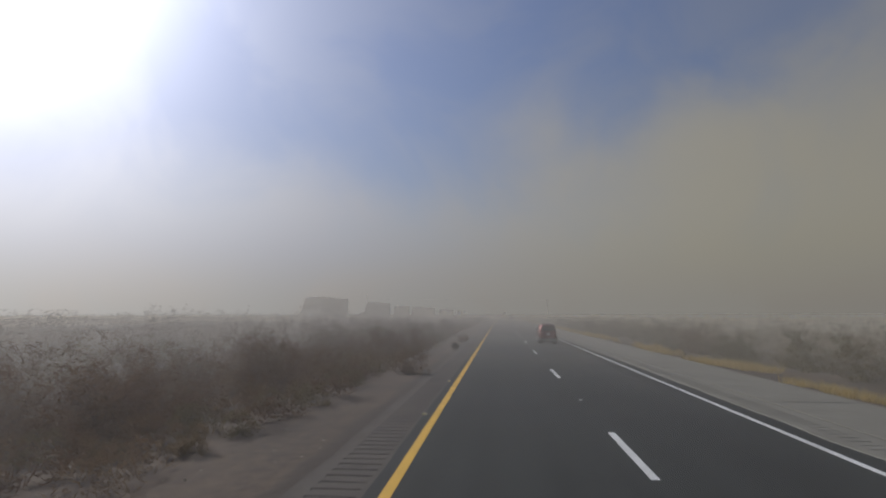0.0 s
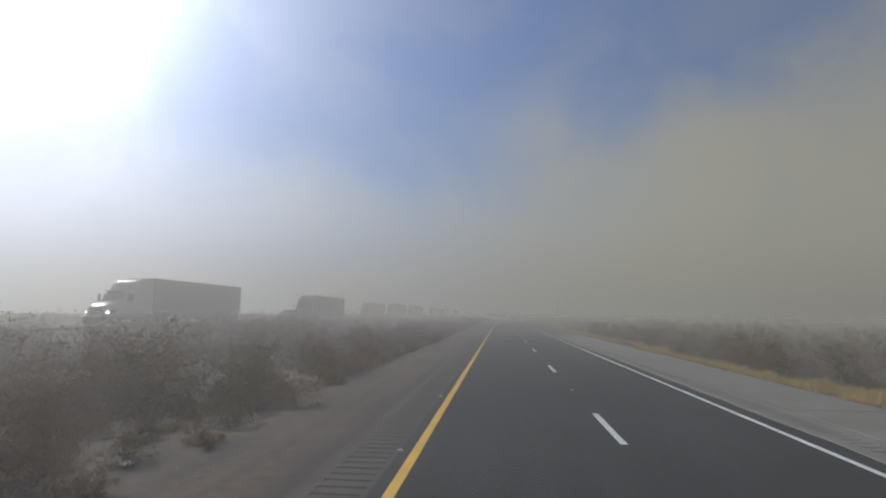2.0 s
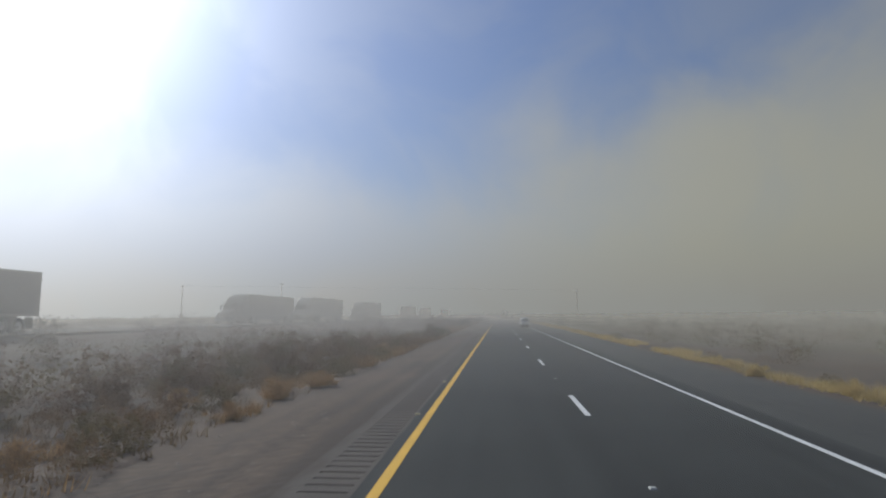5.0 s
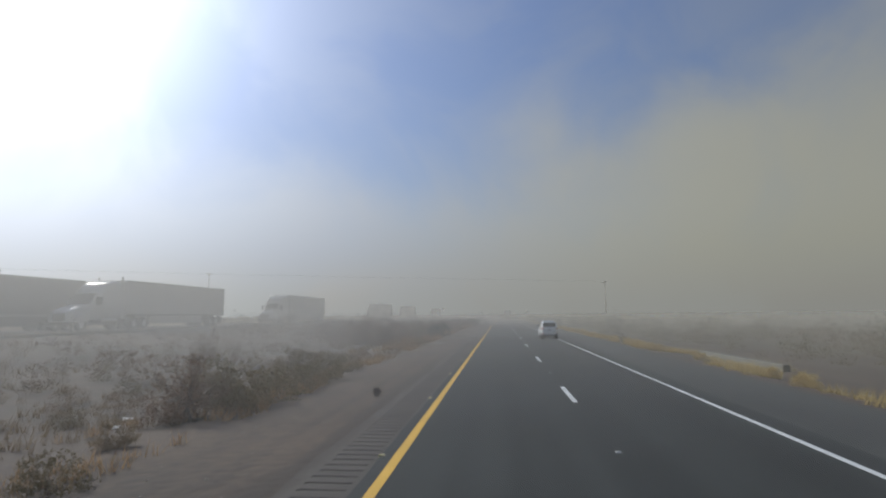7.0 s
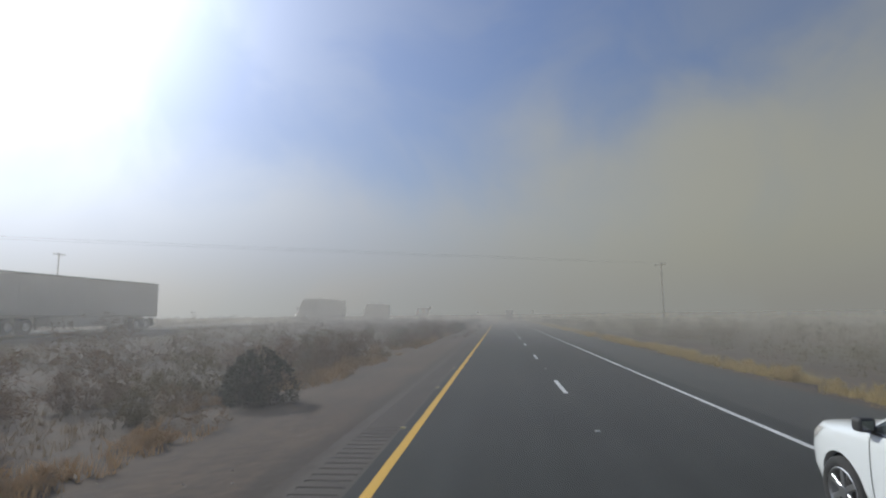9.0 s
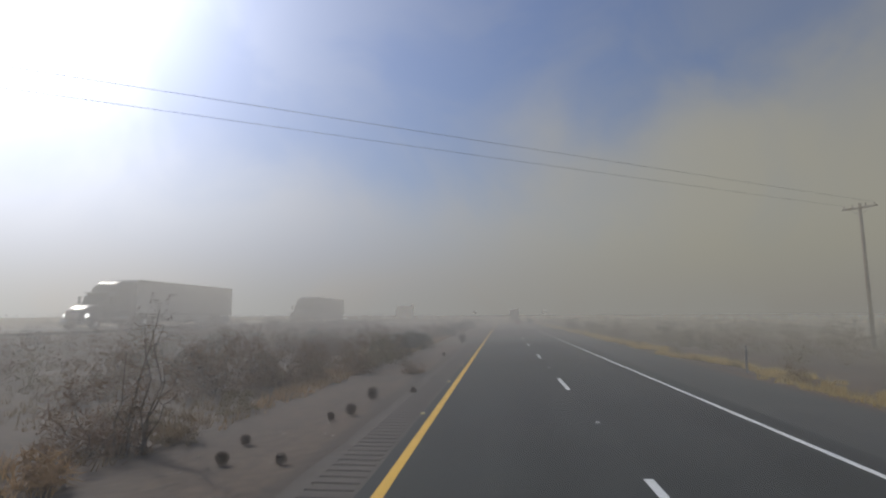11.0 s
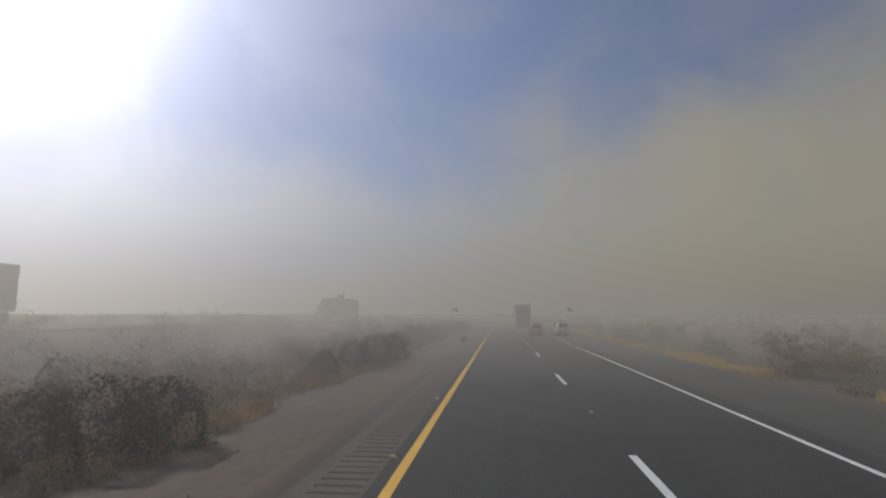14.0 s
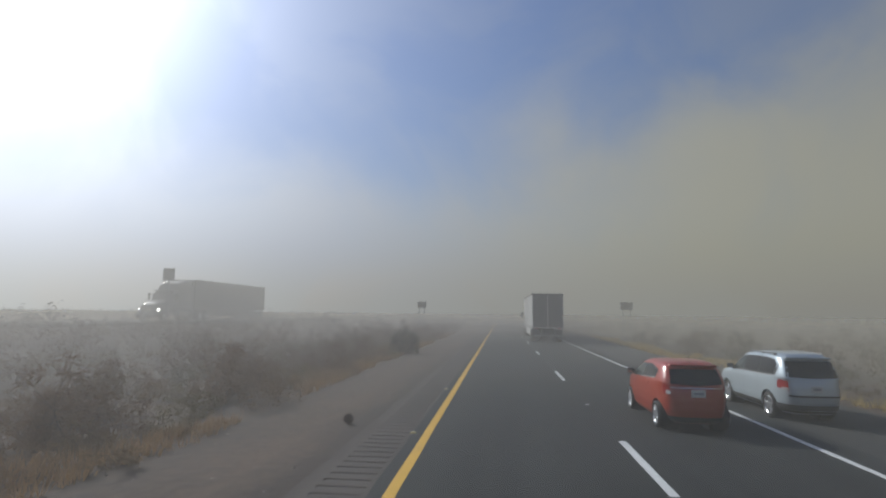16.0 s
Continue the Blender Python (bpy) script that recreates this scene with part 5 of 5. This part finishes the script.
HATCH_WIN = ([(0, 0.84, 0.98), (0.4, 0.05, 1.02), (1, -1.10, 1.10)], [(0, 0.78, 1.01), (0.15, 0.52, 1.18), (0.35, 0.10, 1.335), (0.7, -0.60, 1.36), (1, -1.16, 1.27)], [(0.03, 0.50), (0.525, 0.80), (0.81, 0.97)])


def hatch_tail(sh, top):
    part("rear_window", sh.end_patch([(0, -0.58, 1.02), (0.5, 0, 0.98), (1, 0.58, 1.02)], [(0, -0.53, 1.32), (1, 0.53, 1.32)]), M["glass"], top, "dark rear window")
    rear_spoiler(sh, top, 1.405, 0.53, -1.47, "orange_red", 0.07)
    for s in (-1, 1):
        lamp = part("tail_lamp", sh.band(0.80, 1.03, s * 133, s * 152, 0.012, 14, 5, 0.78, 0.98), M["red_lamp"], top, "red upright tail lamp")
        part("reversing_lamp", sh.band(0.80, 0.87, s * 141, s * 152, 0.017, 8, 3), M["clear_lamp"], lamp)
    part("lower_bumper", sh.band(0.19, 0.33, 118, 242, 0.010, 40), M["trim"], top, "black lower bumper")
    part("hatch_seam", sh.end_patch([(0, -0.6, 0.93), (1, 0.6, 0.93)], [(0, -0.6, 0.945), (1, 0.6, 0.945)], 0.01, nv=1), M["chrome"], top)
    number_plate(sh, top, 0, 0.83)
    rear_wiper(sh, top, 1.04)


car("hatchback", "small bright orange-red hatchback with alloy wheels", HATCH, "orange_red", (-1.19, 1.195), 0.29, 0.70, HATCH_WIN, hatch_tail, pose(3.73, 391.5, 0) @ Matrix.Diagonal((0.87, 0.93, 0.93, 1)), spokes=8, clad=False)

WAGON = [(0.22, -2.05, 2.10, 0.76, 4.5), (0.32, -2.17, 2.24, 0.85, 4.5), (0.52, -2.22, 2.30, 0.89, 4.6), (0.72, -2.23, 2.28, 0.897, 4.8), (0.88, -2.21, 2.20, 0.893, 5.0), (0.99, -2.18, 2.02, 0.885, 5.2), (1.05, -2.16, 1.65, 0.875, 5.5),
         (1.11, -2.14, 1.22, 0.86, 6.5), (1.22, -2.09, 1.02, 0.835, 7.0), (1.38, -2.01, 0.76, 0.795, 7.0), (1.54, -1.91, 0.48, 0.745, 7.0), (1.63, -1.84, 0.28, 0.70, 6.5), (1.685, -1.76, 0.06, 0.64, 5.5), (1.715, -1.6, -0.2, 0.55, 4.5), (1.728, -1.3, -0.5, 0.40, 4.0)]
WAGON_WIN = ([(0, 1.00, 1.10), (0.3, 0.30, 1.12), (0.85, -1.2, 1.14), (1, -1.70, 1.16)], [(0, 0.95, 1.13), (0.12, 0.68, 1.36), (0.3, 0.22, 1.56), (0.7, -0.9, 1.60), (0.92, -1.55, 1.57), (1, -1.78, 1.42)], [(0.03, 0.36), (0.37, 0.68), (0.70, 0.97)])


def wagon_tail(sh, top):
    part("rear_window", sh.end_patch([(0, -0.72, 1.14), (0.5, 0, 1.12), (1, 0.72, 1.14)], [(0, -0.64, 1.54), (1, 0.64, 1.54)]), M["glass"], top, "dark tinted rear window")
    rear_spoiler(sh, top, 1.625, 0.62, -1.86, "silver_paint")
    for s in (-1, 1):
        lamp = part("tail_lamp", sh.band(0.86, 1.08, s * 124, s * 150, 0.012, 16, 5, 0.80, 1.04), M["red_lamp"], top, "large red tail lamp")
        part("reversing_lamp", sh.band(0.82, 0.88, s * 134, s * 150, 0.017, 10, 3), M["clear_lamp"], lamp)
    part("lower_bumper", sh.band(0.24, 0.46, 114, 246, 0.010, 50), M["trim"], top, "black lower bumper")
    part("bumper_step", sh.end_patch([(0, -0.7, 0.66), (1, 0.7, 0.66)], [(0, -0.7, 0.70), (1, 0.7, 0.70)], 0.02), M["trim"], top)
    number_plate(sh, top, 0, 0.86)
    rear_wiper(sh, top, 1.16)


car("estate_car", "silver boxy estate SUV with roof rails", WAGON, "silver_paint", (-1.30, 1.34), 0.34, 0.775, WAGON_WIN, wagon_tail, pose(6.72, 393.2, -0.02) @ Matrix.Diagonal((0.765, 0.86, 0.87, 1)), spokes=5, rails=True)


def dark_tail(sh, top):
    part("rear_window", sh.end_patch([(0, -0.72, 1.15), (1, 0.72, 1.15)], [(0, -0.62, 1.49), (1, 0.62, 1.49)]), M["glass"], top)
    for s in (-1, 1):
        part("tail_lamp", sh.band(0.93, 1.06, s * 116, s * 160, 0.012, 20, 4), M["red_lamp"], top)
    part("lower_bumper", sh.band(0.22, 0.44, 112, 248, 0.010, 50), M["trim"], top)


FAR_Z = 1.38
car("suv", "black SUV glinting on the opposite carriageway", BIG, "black_paint", (-1.36, 1.42), 0.365, 0.825, BIG_WIN, dark_tail, pose(-32.0, 124.6, FAR_Z, 0, 0, 180), spokes=5, rails=True)


def loft(rows, sides=28):
    """A rounded body drawn through upright sections. Rows: y, half width, bottom, top, squareness."""
    v, f = [], []
    for y, w, z0, z1, n in rows:
        for k in range(sides):
            g = 2 * math.pi * (k + 0.5) / sides
            c, s = math.cos(g), math.sin(g)
            v.append((w * math.copysign(abs(c) ** (2 / n), c), y, (z0 + z1) / 2 + (z1 - z0) / 2 * math.copysign(abs(s) ** (2 / n), s)))
    for j in range(len(rows) - 1):
        for k in range(sides):
            m = (k + 1) % sides
            f.append((j * sides + k, j * sides + m, (j + 1) * sides + m, (j + 1) * sides + k))
    f.append(tuple(range(sides)))
    e = (len(rows) - 1) * sides
    f.append(tuple(range(e + sides - 1, e - 1, -1)))
    b = bmesh.new()
    me = mesh_of("loft", v, f)
    b.from_mesh(me)
    bpy.data.meshes.remove(me)
    bmesh.ops.recalc_face_normals(b, faces=b.faces[:])
    return b


def truck_wheel(top, x, y, side, twin=False):
    key = ("truck", twin)
    if key not in WHEELS:
        r, w = 0.51, 0.30 if twin else 0.15
        tv, tf = lathe_x([(-w, 0.30), (-w, 0.47), (-w * 0.85, r), (w * 0.85, r), (w, 0.47), (w, 0.30), (w - 0.05, 0.29)], 28)
        rv, rf = lathe_x([(w - 0.02, 0.30), (w - 0.10, 0.27), (w - 0.12, 0.12), (w - 0.02, 0.10), (w - 0.02, 0.0)], 24)
        WHEELS[key] = (mesh_of("wheel", tv, tf, True), mesh_of("rim", rv, rf, True))
    t, rim = WHEELS[key]
    ob = part("wheel", t, M["tyre"], top, "", pose(x, y, 0.51, 0, 0, 0 if side > 0 else 180))
    part("rim", rim, M["alloy"], ob, "bright steel rim")


def lorry(label, cab, box, at, sleeper_tall=True, skirts=True, rear_mat="shaded_door", stacks=False, lit=False):
    """A tractor with sleeper cab and a 16 m box trailer; the tail is at y = 0 and the nose looks along +y."""
    top = new("lorry")
    tagged(top, label, "lorry", group="lorries on the road")
    # trailer
    body = part("trailer_body", block(-1.29, 1.29, 0.03, 16.15, 1.18, 4.10, 0.03, 1), M[box], top, "tall box trailer body")
    for s in (-1, 1):
        part("bottom_rail", block(s * 1.30 - 0.02, s * 1.30 + 0.02, 0.05, 16.1, 1.12, 1.28, 0.008, 1), M["steel"], top)
        part("top_rail", block(s * 1.30 - 0.02, s * 1.30 + 0.02, 0.05, 16.1, 3.98, 4.12, 0.008, 1), M["steel"], top)
        for k in range(13):
            part("side_rib", block(s * 1.295 - 0.009, s * 1.295 + 0.009, 1.2 + 1.2 * k, 1.23 + 1.2 * k, 1.28, 3.98), M[box], body)
        if skirts:
            part("side_skirt", block(s * 1.24 - 0.015, s * 1.24 + 0.015, 4.4, 11.8, 0.42, 1.14, 0.01, 1), M[box], top, "aerodynamic side skirt")
    for s in (-1, 1):
        door = part("rear_door", block(s * 0.64 - 0.61, s * 0.64 + 0.61, -0.012, 0.03, 1.26, 3.98, 0.01, 1), M[rear_mat], top, "rear trailer door with its shade put into the grey")
        for x in (s * 0.30, s * 0.92):
            part("lock_bar", tube((x, -0.04, 1.22), (x, -0.04, 4.02), 0.018, None, 8), M["steel"], door)
        for z in (1.6, 2.6, 3.6):
            part("hinge", block(s * 1.22 - 0.07, s * 1.22 + 0.07, -0.03, -0.012, z - 0.05, z + 0.05), M["steel"], door)
        part("mud_flap", block(s * 0.92 - 0.31, s * 0.92 + 0.31, 0.42, 0.44, 0.30, 1.05, 0.004, 1), M["trim"], top)
        part("tail_lamp", block(s * 0.95 - 0.16, s * 0.95 + 0.16, -0.015, 0.03, 1.13, 1.21, 0.01, 1), M["red_lamp"], top)
        part("landing_leg", block(s * 0.75 - 0.06, s * 0.75 + 0.06, 12.35, 12.5, 0.22, 1.15, 0.01, 1), M["steel"], top)
    part("rear_frame", block(-1.29, 1.29, -0.006, 0.04, 3.985, 4.09, 0.01, 1), M["trim"], top)
    guard = block(-1.15, 1.15, 0.0, 0.09, 0.50, 0.60, 0.01, 1)
    for x in (-0.55, 0.55):
        block(x - 0.04, x + 0.04, 0.01, 0.08, 0.58, 1.18, bm=guard)
    part("underrun_guard", guard, M["steel"], top)
    part("bogie", block(-0.55, 0.55, 0.9, 3.9, 0.72, 1.18, 0.03, 1), M["trim"], top)
    part("axle", tube((-0.95, 1.5, 0.51), (0.95, 1.5, 0.51), 0.07), M["trim"], top)
    part("axle", tube((-0.95, 2.75, 0.51), (0.95, 2.75, 0.51), 0.07), M["trim"], top)
    for y in (1.5, 2.75):
        for s in (-1, 1):
            truck_wheel(top, s * 0.98, y, s, True)
    # tractor
    tall = 3.95 if sleeper_tall else 3.3
    part("chassis", block(-0.45, 0.45, 12.9, 20.6, 0.62, 0.95, 0.02, 1), M["trim"], top)
    part("sleeper", loft([(16.5, 1.16, 0.95, tall - 0.06, 9), (16.56, 1.19, 0.93, tall, 9), (17.6, 1.19, 0.93, tall - 0.02, 9), (18.2, 1.17, 0.93, tall - 0.28, 8), (18.55, 1.14, 0.93, tall - 0.62, 8)]), M[cab], top, smooth=True)
    part("cab", loft([(18.3, 1.14, 0.85, 3.05, 8), (18.7, 1.13, 0.83, 2.98, 8), (19.1, 1.10, 0.83, 2.86, 7), (19.42, 1.06, 0.83, 2.45, 6), (19.72, 1.02, 0.83, 2.02, 6)]), M[cab], top, smooth=True)
    part("bonnet", loft([(19.45, 1.0, 0.78, 2.05, 5), (20.2, 0.96, 0.72, 1.92, 5), (20.9, 0.92, 0.66, 1.74, 5), (21.3, 0.86, 0.62, 1.55, 5), (21.5, 0.74, 0.66, 1.38, 4)]), M[cab], top, smooth=True)
    part("bumper", block(-1.18, 1.18, 21.12, 21.52, 0.34, 0.72, 0.09, 3), M["chrome"], top, "bright front bumper", smooth=True)
    part("grille", block(-0.52, 0.52, 21.40, 21.53, 0.78, 1.36, 0.04, 2), M["chrome"], top, "chrome grille")
    part("windscreen", mesh_of("windscreen", [(-0.95, 19.74, 2.06), (0.95, 19.74, 2.06), (0.90, 19.15, 2.84), (-0.90, 19.15, 2.84)], [(0, 1, 2, 3)]), M["glass"], top, "dark windscreen")
    part("visor", block(-1.02, 1.02, 19.08, 19.40, 2.84, 2.92, 0.03, 2), M["chrome" if stacks else cab], top, "sun visor over the windscreen")
    for s in (-1, 1):
        part("side_window", block(s * 1.135 - 0.012, s * 1.135 + 0.012, 18.62, 19.28, 2.02, 2.62, 0.01, 1), M["glass"], top)
        part("fender", loft([(20.0, 0.20, 0.55, 1.15, 3), (20.3, 0.24, 0.62, 1.32, 3), (20.75, 0.25, 0.60, 1.32, 3), (21.2, 0.20, 0.52, 1.10, 3)]), M[cab], top, smooth=True).matrix_basis = pose(s * 0.98, 0, 0)
        part("head_lamp", block(s * 0.86 - 0.14, s * 0.86 + 0.14, 21.22, 21.34, 0.92, 1.16, 0.04, 2), M["lit_lamp" if lit else "clear_lamp"], top, "lit head lamp" if lit else "clear head lamp")
        mirror = part("door_mirror", block(s * 1.42 - 0.10, s * 1.42 + 0.10, 19.35, 19.44, 1.95, 2.60, 0.03, 2), M["chrome" if stacks else "trim"], top)
        part("mirror_arm", tube((s * 1.08, 19.35, 2.5), (s * 1.40, 19.39, 2.5), 0.02, None, 6), M["trim"], mirror)
        part("fuel_tank", tube((s * 0.92, 17.0, 0.72), (s * 0.92, 18.7, 0.72), 0.31, None, 20), M["chrome"], top, "polished round fuel tank")
        part("step", block(s * 1.05 - 0.14, s * 1.05 + 0.14, 18.9, 19.6, 0.42, 0.48, 0.01, 1), M["steel"], top)
        if sleeper_tall:
            part("side_fairing", block(s * 1.17 - 0.015, s * 1.17 + 0.015, 15.95, 16.5, 0.9, tall - 0.1, 0.01, 1), M[cab], top)
        if stacks:
            part("exhaust_stack", tube((s * 1.08, 16.42, 1.2), (s * 1.08, 16.42, 4.35), 0.075, None, 14), M["chrome"], top, "tall chrome exhaust stack")
        truck_wheel(top, s * 1.02, 20.62, s)
        for y in (13.6, 14.9):
            truck_wheel(top, s * 0.95, y, s, True)
    part("fifth_wheel", block(-0.45, 0.45, 13.7, 14.8, 0.95, 1.16, 0.04, 1), M["trim"], top)
    top.matrix_basis = at
    return top


# one ahead in the slow lane
lorry("white box trailer lorry seen from its rear doors, coloured as shaded", "cab_white", "trailer_white", pose(3.76, 424.6, 0), rear_mat="shaded_door")
# oncoming lorries across the median
LORRY_X = -32.4
lorry("grey box trailer lorry on the opposite carriageway", "cab_white", "trailer_grey", pose(LORRY_X, 107.8, FAR_Z, 0, 0, 180), lit=True)
lorry("dark box trailer lorry with a pale cab across the median", "cab_dark", "trailer_grey", pose(LORRY_X, 150.8, FAR_Z, 0, 0, 180), stacks=True)
lorry("pale box trailer lorry with chrome stacks across the median", "cab_white", "trailer_white", pose(LORRY_X, 222.2, FAR_Z, 0, 0, 180), stacks=True)
lorry("dark box trailer lorry on the outer far lane", "cab_dark", "trailer_grey", pose(LORRY_X - 3.7, 206.0, FAR_Z, 0, 0, 180))
lorry("dusty pale box trailer lorry on the opposite carriageway", "cab_white", "trailer_white", pose(LORRY_X, 257.5, FAR_Z, 0, 0, 180))
lorry("pale box trailer lorry with a dark cab across the median", "cab_dark", "trailer_white", pose(LORRY_X, 318.0, FAR_Z, 0, 0, 180), lit=True)
lorry("grey box trailer lorry fading into the dust", "cab_dark", "trailer_grey", pose(LORRY_X, 362.2, FAR_Z, 0, 0, 180))
lorry("grey box trailer lorry with lit marker lamps across the median", "cab_dark", "trailer_grey", pose(LORRY_X, 446.0, FAR_Z, 0, 0, 180), lit=True)

# ---------------------------------------------------------------- roadside things
def utility_pole(x, y, tall, turn, label):
    top = new("utility_pole")
    tagged(top, label, "utility pole")
    z = lie(x, y)
    part("pole", tube((0, 0, -0.4), (0, 0, tall), 0.15, 0.10, 14), M["pole_wood"], top, "weathered brown timber pole", smooth=True)
    arm = part("crossarm", block(-1.15, 1.15, -0.16, -0.06, tall - 0.42, tall - 0.29, 0.01, 1), M["pole_wood"], top)
    for s in (-1, 1):
        part("brace", tube((s * 0.62, -0.11, tall - 0.40), (0, -0.11, tall - 0.95), 0.018, None, 6), M["galvanised"], top)
        for k in (0.98, 0.42):
            ins = tube((s * k, -0.11, tall - 0.29), (s * k, -0.11, tall - 0.18), 0.02, None, 8)
            tube((s * k, -0.11, tall - 0.20), (s * k, -0.11, tall - 0.08), 0.055, 0.035, 10, ins)
            part("insulator", ins, M["ceramic"], arm)
    top.matrix_basis = pose(x, y, z, 0, 0, turn)
    return top


POLE_A, POLE_B = (26.3, 300.6, 10.6), (-74.0, 236.0, 8.6)
line_turn = math.degrees(math.atan2(POLE_B[1] - POLE_A[1], POLE_B[0] - POLE_A[0])) + 90
utility_pole(POLE_A[0], POLE_A[1], POLE_A[2], line_turn, "tall timber utility pole with a crossarm in the brush")
utility_pole(POLE_B[0], POLE_B[1], POLE_B[2], line_turn, "timber utility pole beyond the opposite carriageway")
utility_pole(-73.9, 293.6, 12.4, 80, "lone timber pole fading in the dust beyond the far carriageway")
for s in (-1, 1):
    ca, sa = math.cos(radians(line_turn)), math.sin(radians(line_turn))
    off = Vector((ca * 0.98 * s + sa * 0.11, sa * 0.98 * s - ca * 0.11, 0))
    a = Vector((POLE_A[0], POLE_A[1], lie(*POLE_A[:2]) + POLE_A[2] - 0.09)) + off
    b = Vector((POLE_B[0], POLE_B[1], lie(*POLE_B[:2]) + POLE_B[2] - 0.09)) + off
    cu = bpy.data.curves.new("power_line", "CURVE")
    cu.dimensions, cu.bevel_depth, cu.bevel_resolution = "3D", 0.008, 1
    sp = cu.splines.new("POLY")
    sp.points.add(40)
    for k in range(41):
        u = k / 40
        p = a.lerp(b, u)
        sp.points[k].co = (p.x, p.y, p.z - 4 * 0.15 * u * (1 - u), 1)
    cu.materials.append(M["wire"])
    tagged(new("power_line", cu), "thin black overhead power line slung between poles", "power line")


def post_sign(name, label, x, y, w, h, low, posts, mat_name, turn=0):
    top = new(name)
    tagged(top, label, "sign")
    for k in range(posts):
        px = 0 if posts == 1 else (k - 0.5) * w * 0.6
        part("post", block(px - 0.04, px + 0.04, -0.04, 0.04, -0.3, low + h, 0.008, 1), M["galvanised"], top)
    part("panel", block(-w / 2, w / 2, -0.065, -0.045, low, low + h, 0.006, 1), M[mat_name], top, "flat dark sign panel")
    for z in (low + h * 0.25, low + h * 0.75):
        part("bracket", block(-w / 2 + 0.05, w / 2 - 0.05, -0.046, -0.03, z - 0.03, z + 0.03), M["galvanised"], top)
    top.matrix_basis = pose(x, y, lie(x, y), 0, 0, turn)


post_sign("road_sign", "dark road sign on a tall post by the far carriageway", -26.9, 419.0, 1.0, 1.0, 3.6, 1, "sign_back")
post_sign("road_sign", "dark rectangular road sign on posts in the median", -9.3, 440.0, 1.0, 0.7, 3.25, 2, "sign_back")
post_sign("road_sign", "dark rectangular road sign on posts beside the shoulder", 13.7, 440.0, 1.3, 0.85, 3.25, 2, "sign_back")

# kerb of a culvert under the road
kerb = tagged(new("culvert_kerb"), "low pale concrete kerb of a roadside culvert", "kerb")
for k in range(5):
    part("kerb_stone", block(11.95, 12.25, 0.01, 1.89, -0.6, 0.05, 0.03, 2), M["concrete"], kerb).matrix_basis = pose(0, 188.4 + 1.9 * k, 0)

# marker post
mp = new("marker_post")
tagged(mp, "thin pale delineator post beside the shoulder", "marker post")
part("post", block(-0.045, 0.045, -0.012, 0.012, -0.2, 1.15, 0.008, 1), M["marker_white"], mp)
part("reflector", block(-0.035, 0.035, -0.019, -0.013, 0.95, 1.07, 0.003, 1), M["clear_lamp"], mp)
mp.matrix_basis = pose(10.4, 283.5, lie(10.4, 283.5))

# raised reflectors glued to the road
def raised_marker(x, y, mat_name, label, z=0.0):
    b = bmesh.new()
    bmesh.ops.create_cone(b, cap_ends=True, segments=4, radius1=0.078, radius2=0.05, depth=0.022, matrix=pose(0, 0, 0.010, 0, 0, 45))
    return tagged(part("raised_marker", b, M[mat_name], None, "", pose(x, y, z)), label, "road marker", group="raised markers on the road")


mark_a = raised_marker(-1.86, 12.7, "marker", "small amber raised reflector beside the yellow line")
for k in range(1, 68):
    if k not in (2, 9, 17, 24, 31, 40, 47, 55):
        copy_thing(mark_a, pose(-1.86, 12.7 + 6.17 * k, 0.0))
mark_b = raised_marker(LANE_LINE, 15.1, "marker_white", "small white raised reflector between the lane dashes", 0.0)
for k in range(1, 36):
    copy_thing(mark_b, pose(LANE_LINE, 15.1 + 12.19 * k, 0.0))

# litter
for x, y, w, d, turn in ((-6.6, 311.5, 0.75, 0.16, 25), (-9.6, 177.5, 0.25, 0.18, 40), (-8.9, 176.2, 0.18, 0.14, 10), (-6.2, 55.0, 0.2, 0.15, 70), (-7.6, 14.0, 0.2, 0.14, 30), (10.9, 181.5, 0.3, 0.2, 60)):
    b = block(-w / 2, w / 2, -d / 2, d / 2, 0, 0.025, 0.006, 1)
    for v in b.verts:
        v.co.z += 0.05 * noise.noise(v.co * 6) + 0.03
    tagged(part("litter", b, M["litter"], None, "", pose(x, y, lie(x, y), 4, 3, turn)), "crumpled pale scrap of litter on the dirt", "litter", group="litter")

# a broken branch on the shoulder
stick = tube((0, 0, 0.03), (0.9, 0.12, 0.05), 0.022, 0.018, 7)
tube((0.9, 0.12, 0.05), (1.7, -0.05, 0.03), 0.018, 0.010, 7, stick)
tube((0.55, 0.07, 0.04), (0.8, 0.38, 0.09), 0.012, 0.006, 6, stick)
tagged(part("branch", stick, M["litter"], None, "", pose(-5.6, 209.5, lie(-5.0, 210.5), 0, 0, 58)), "bleached broken branch lying on the dirt shoulder", "branch")
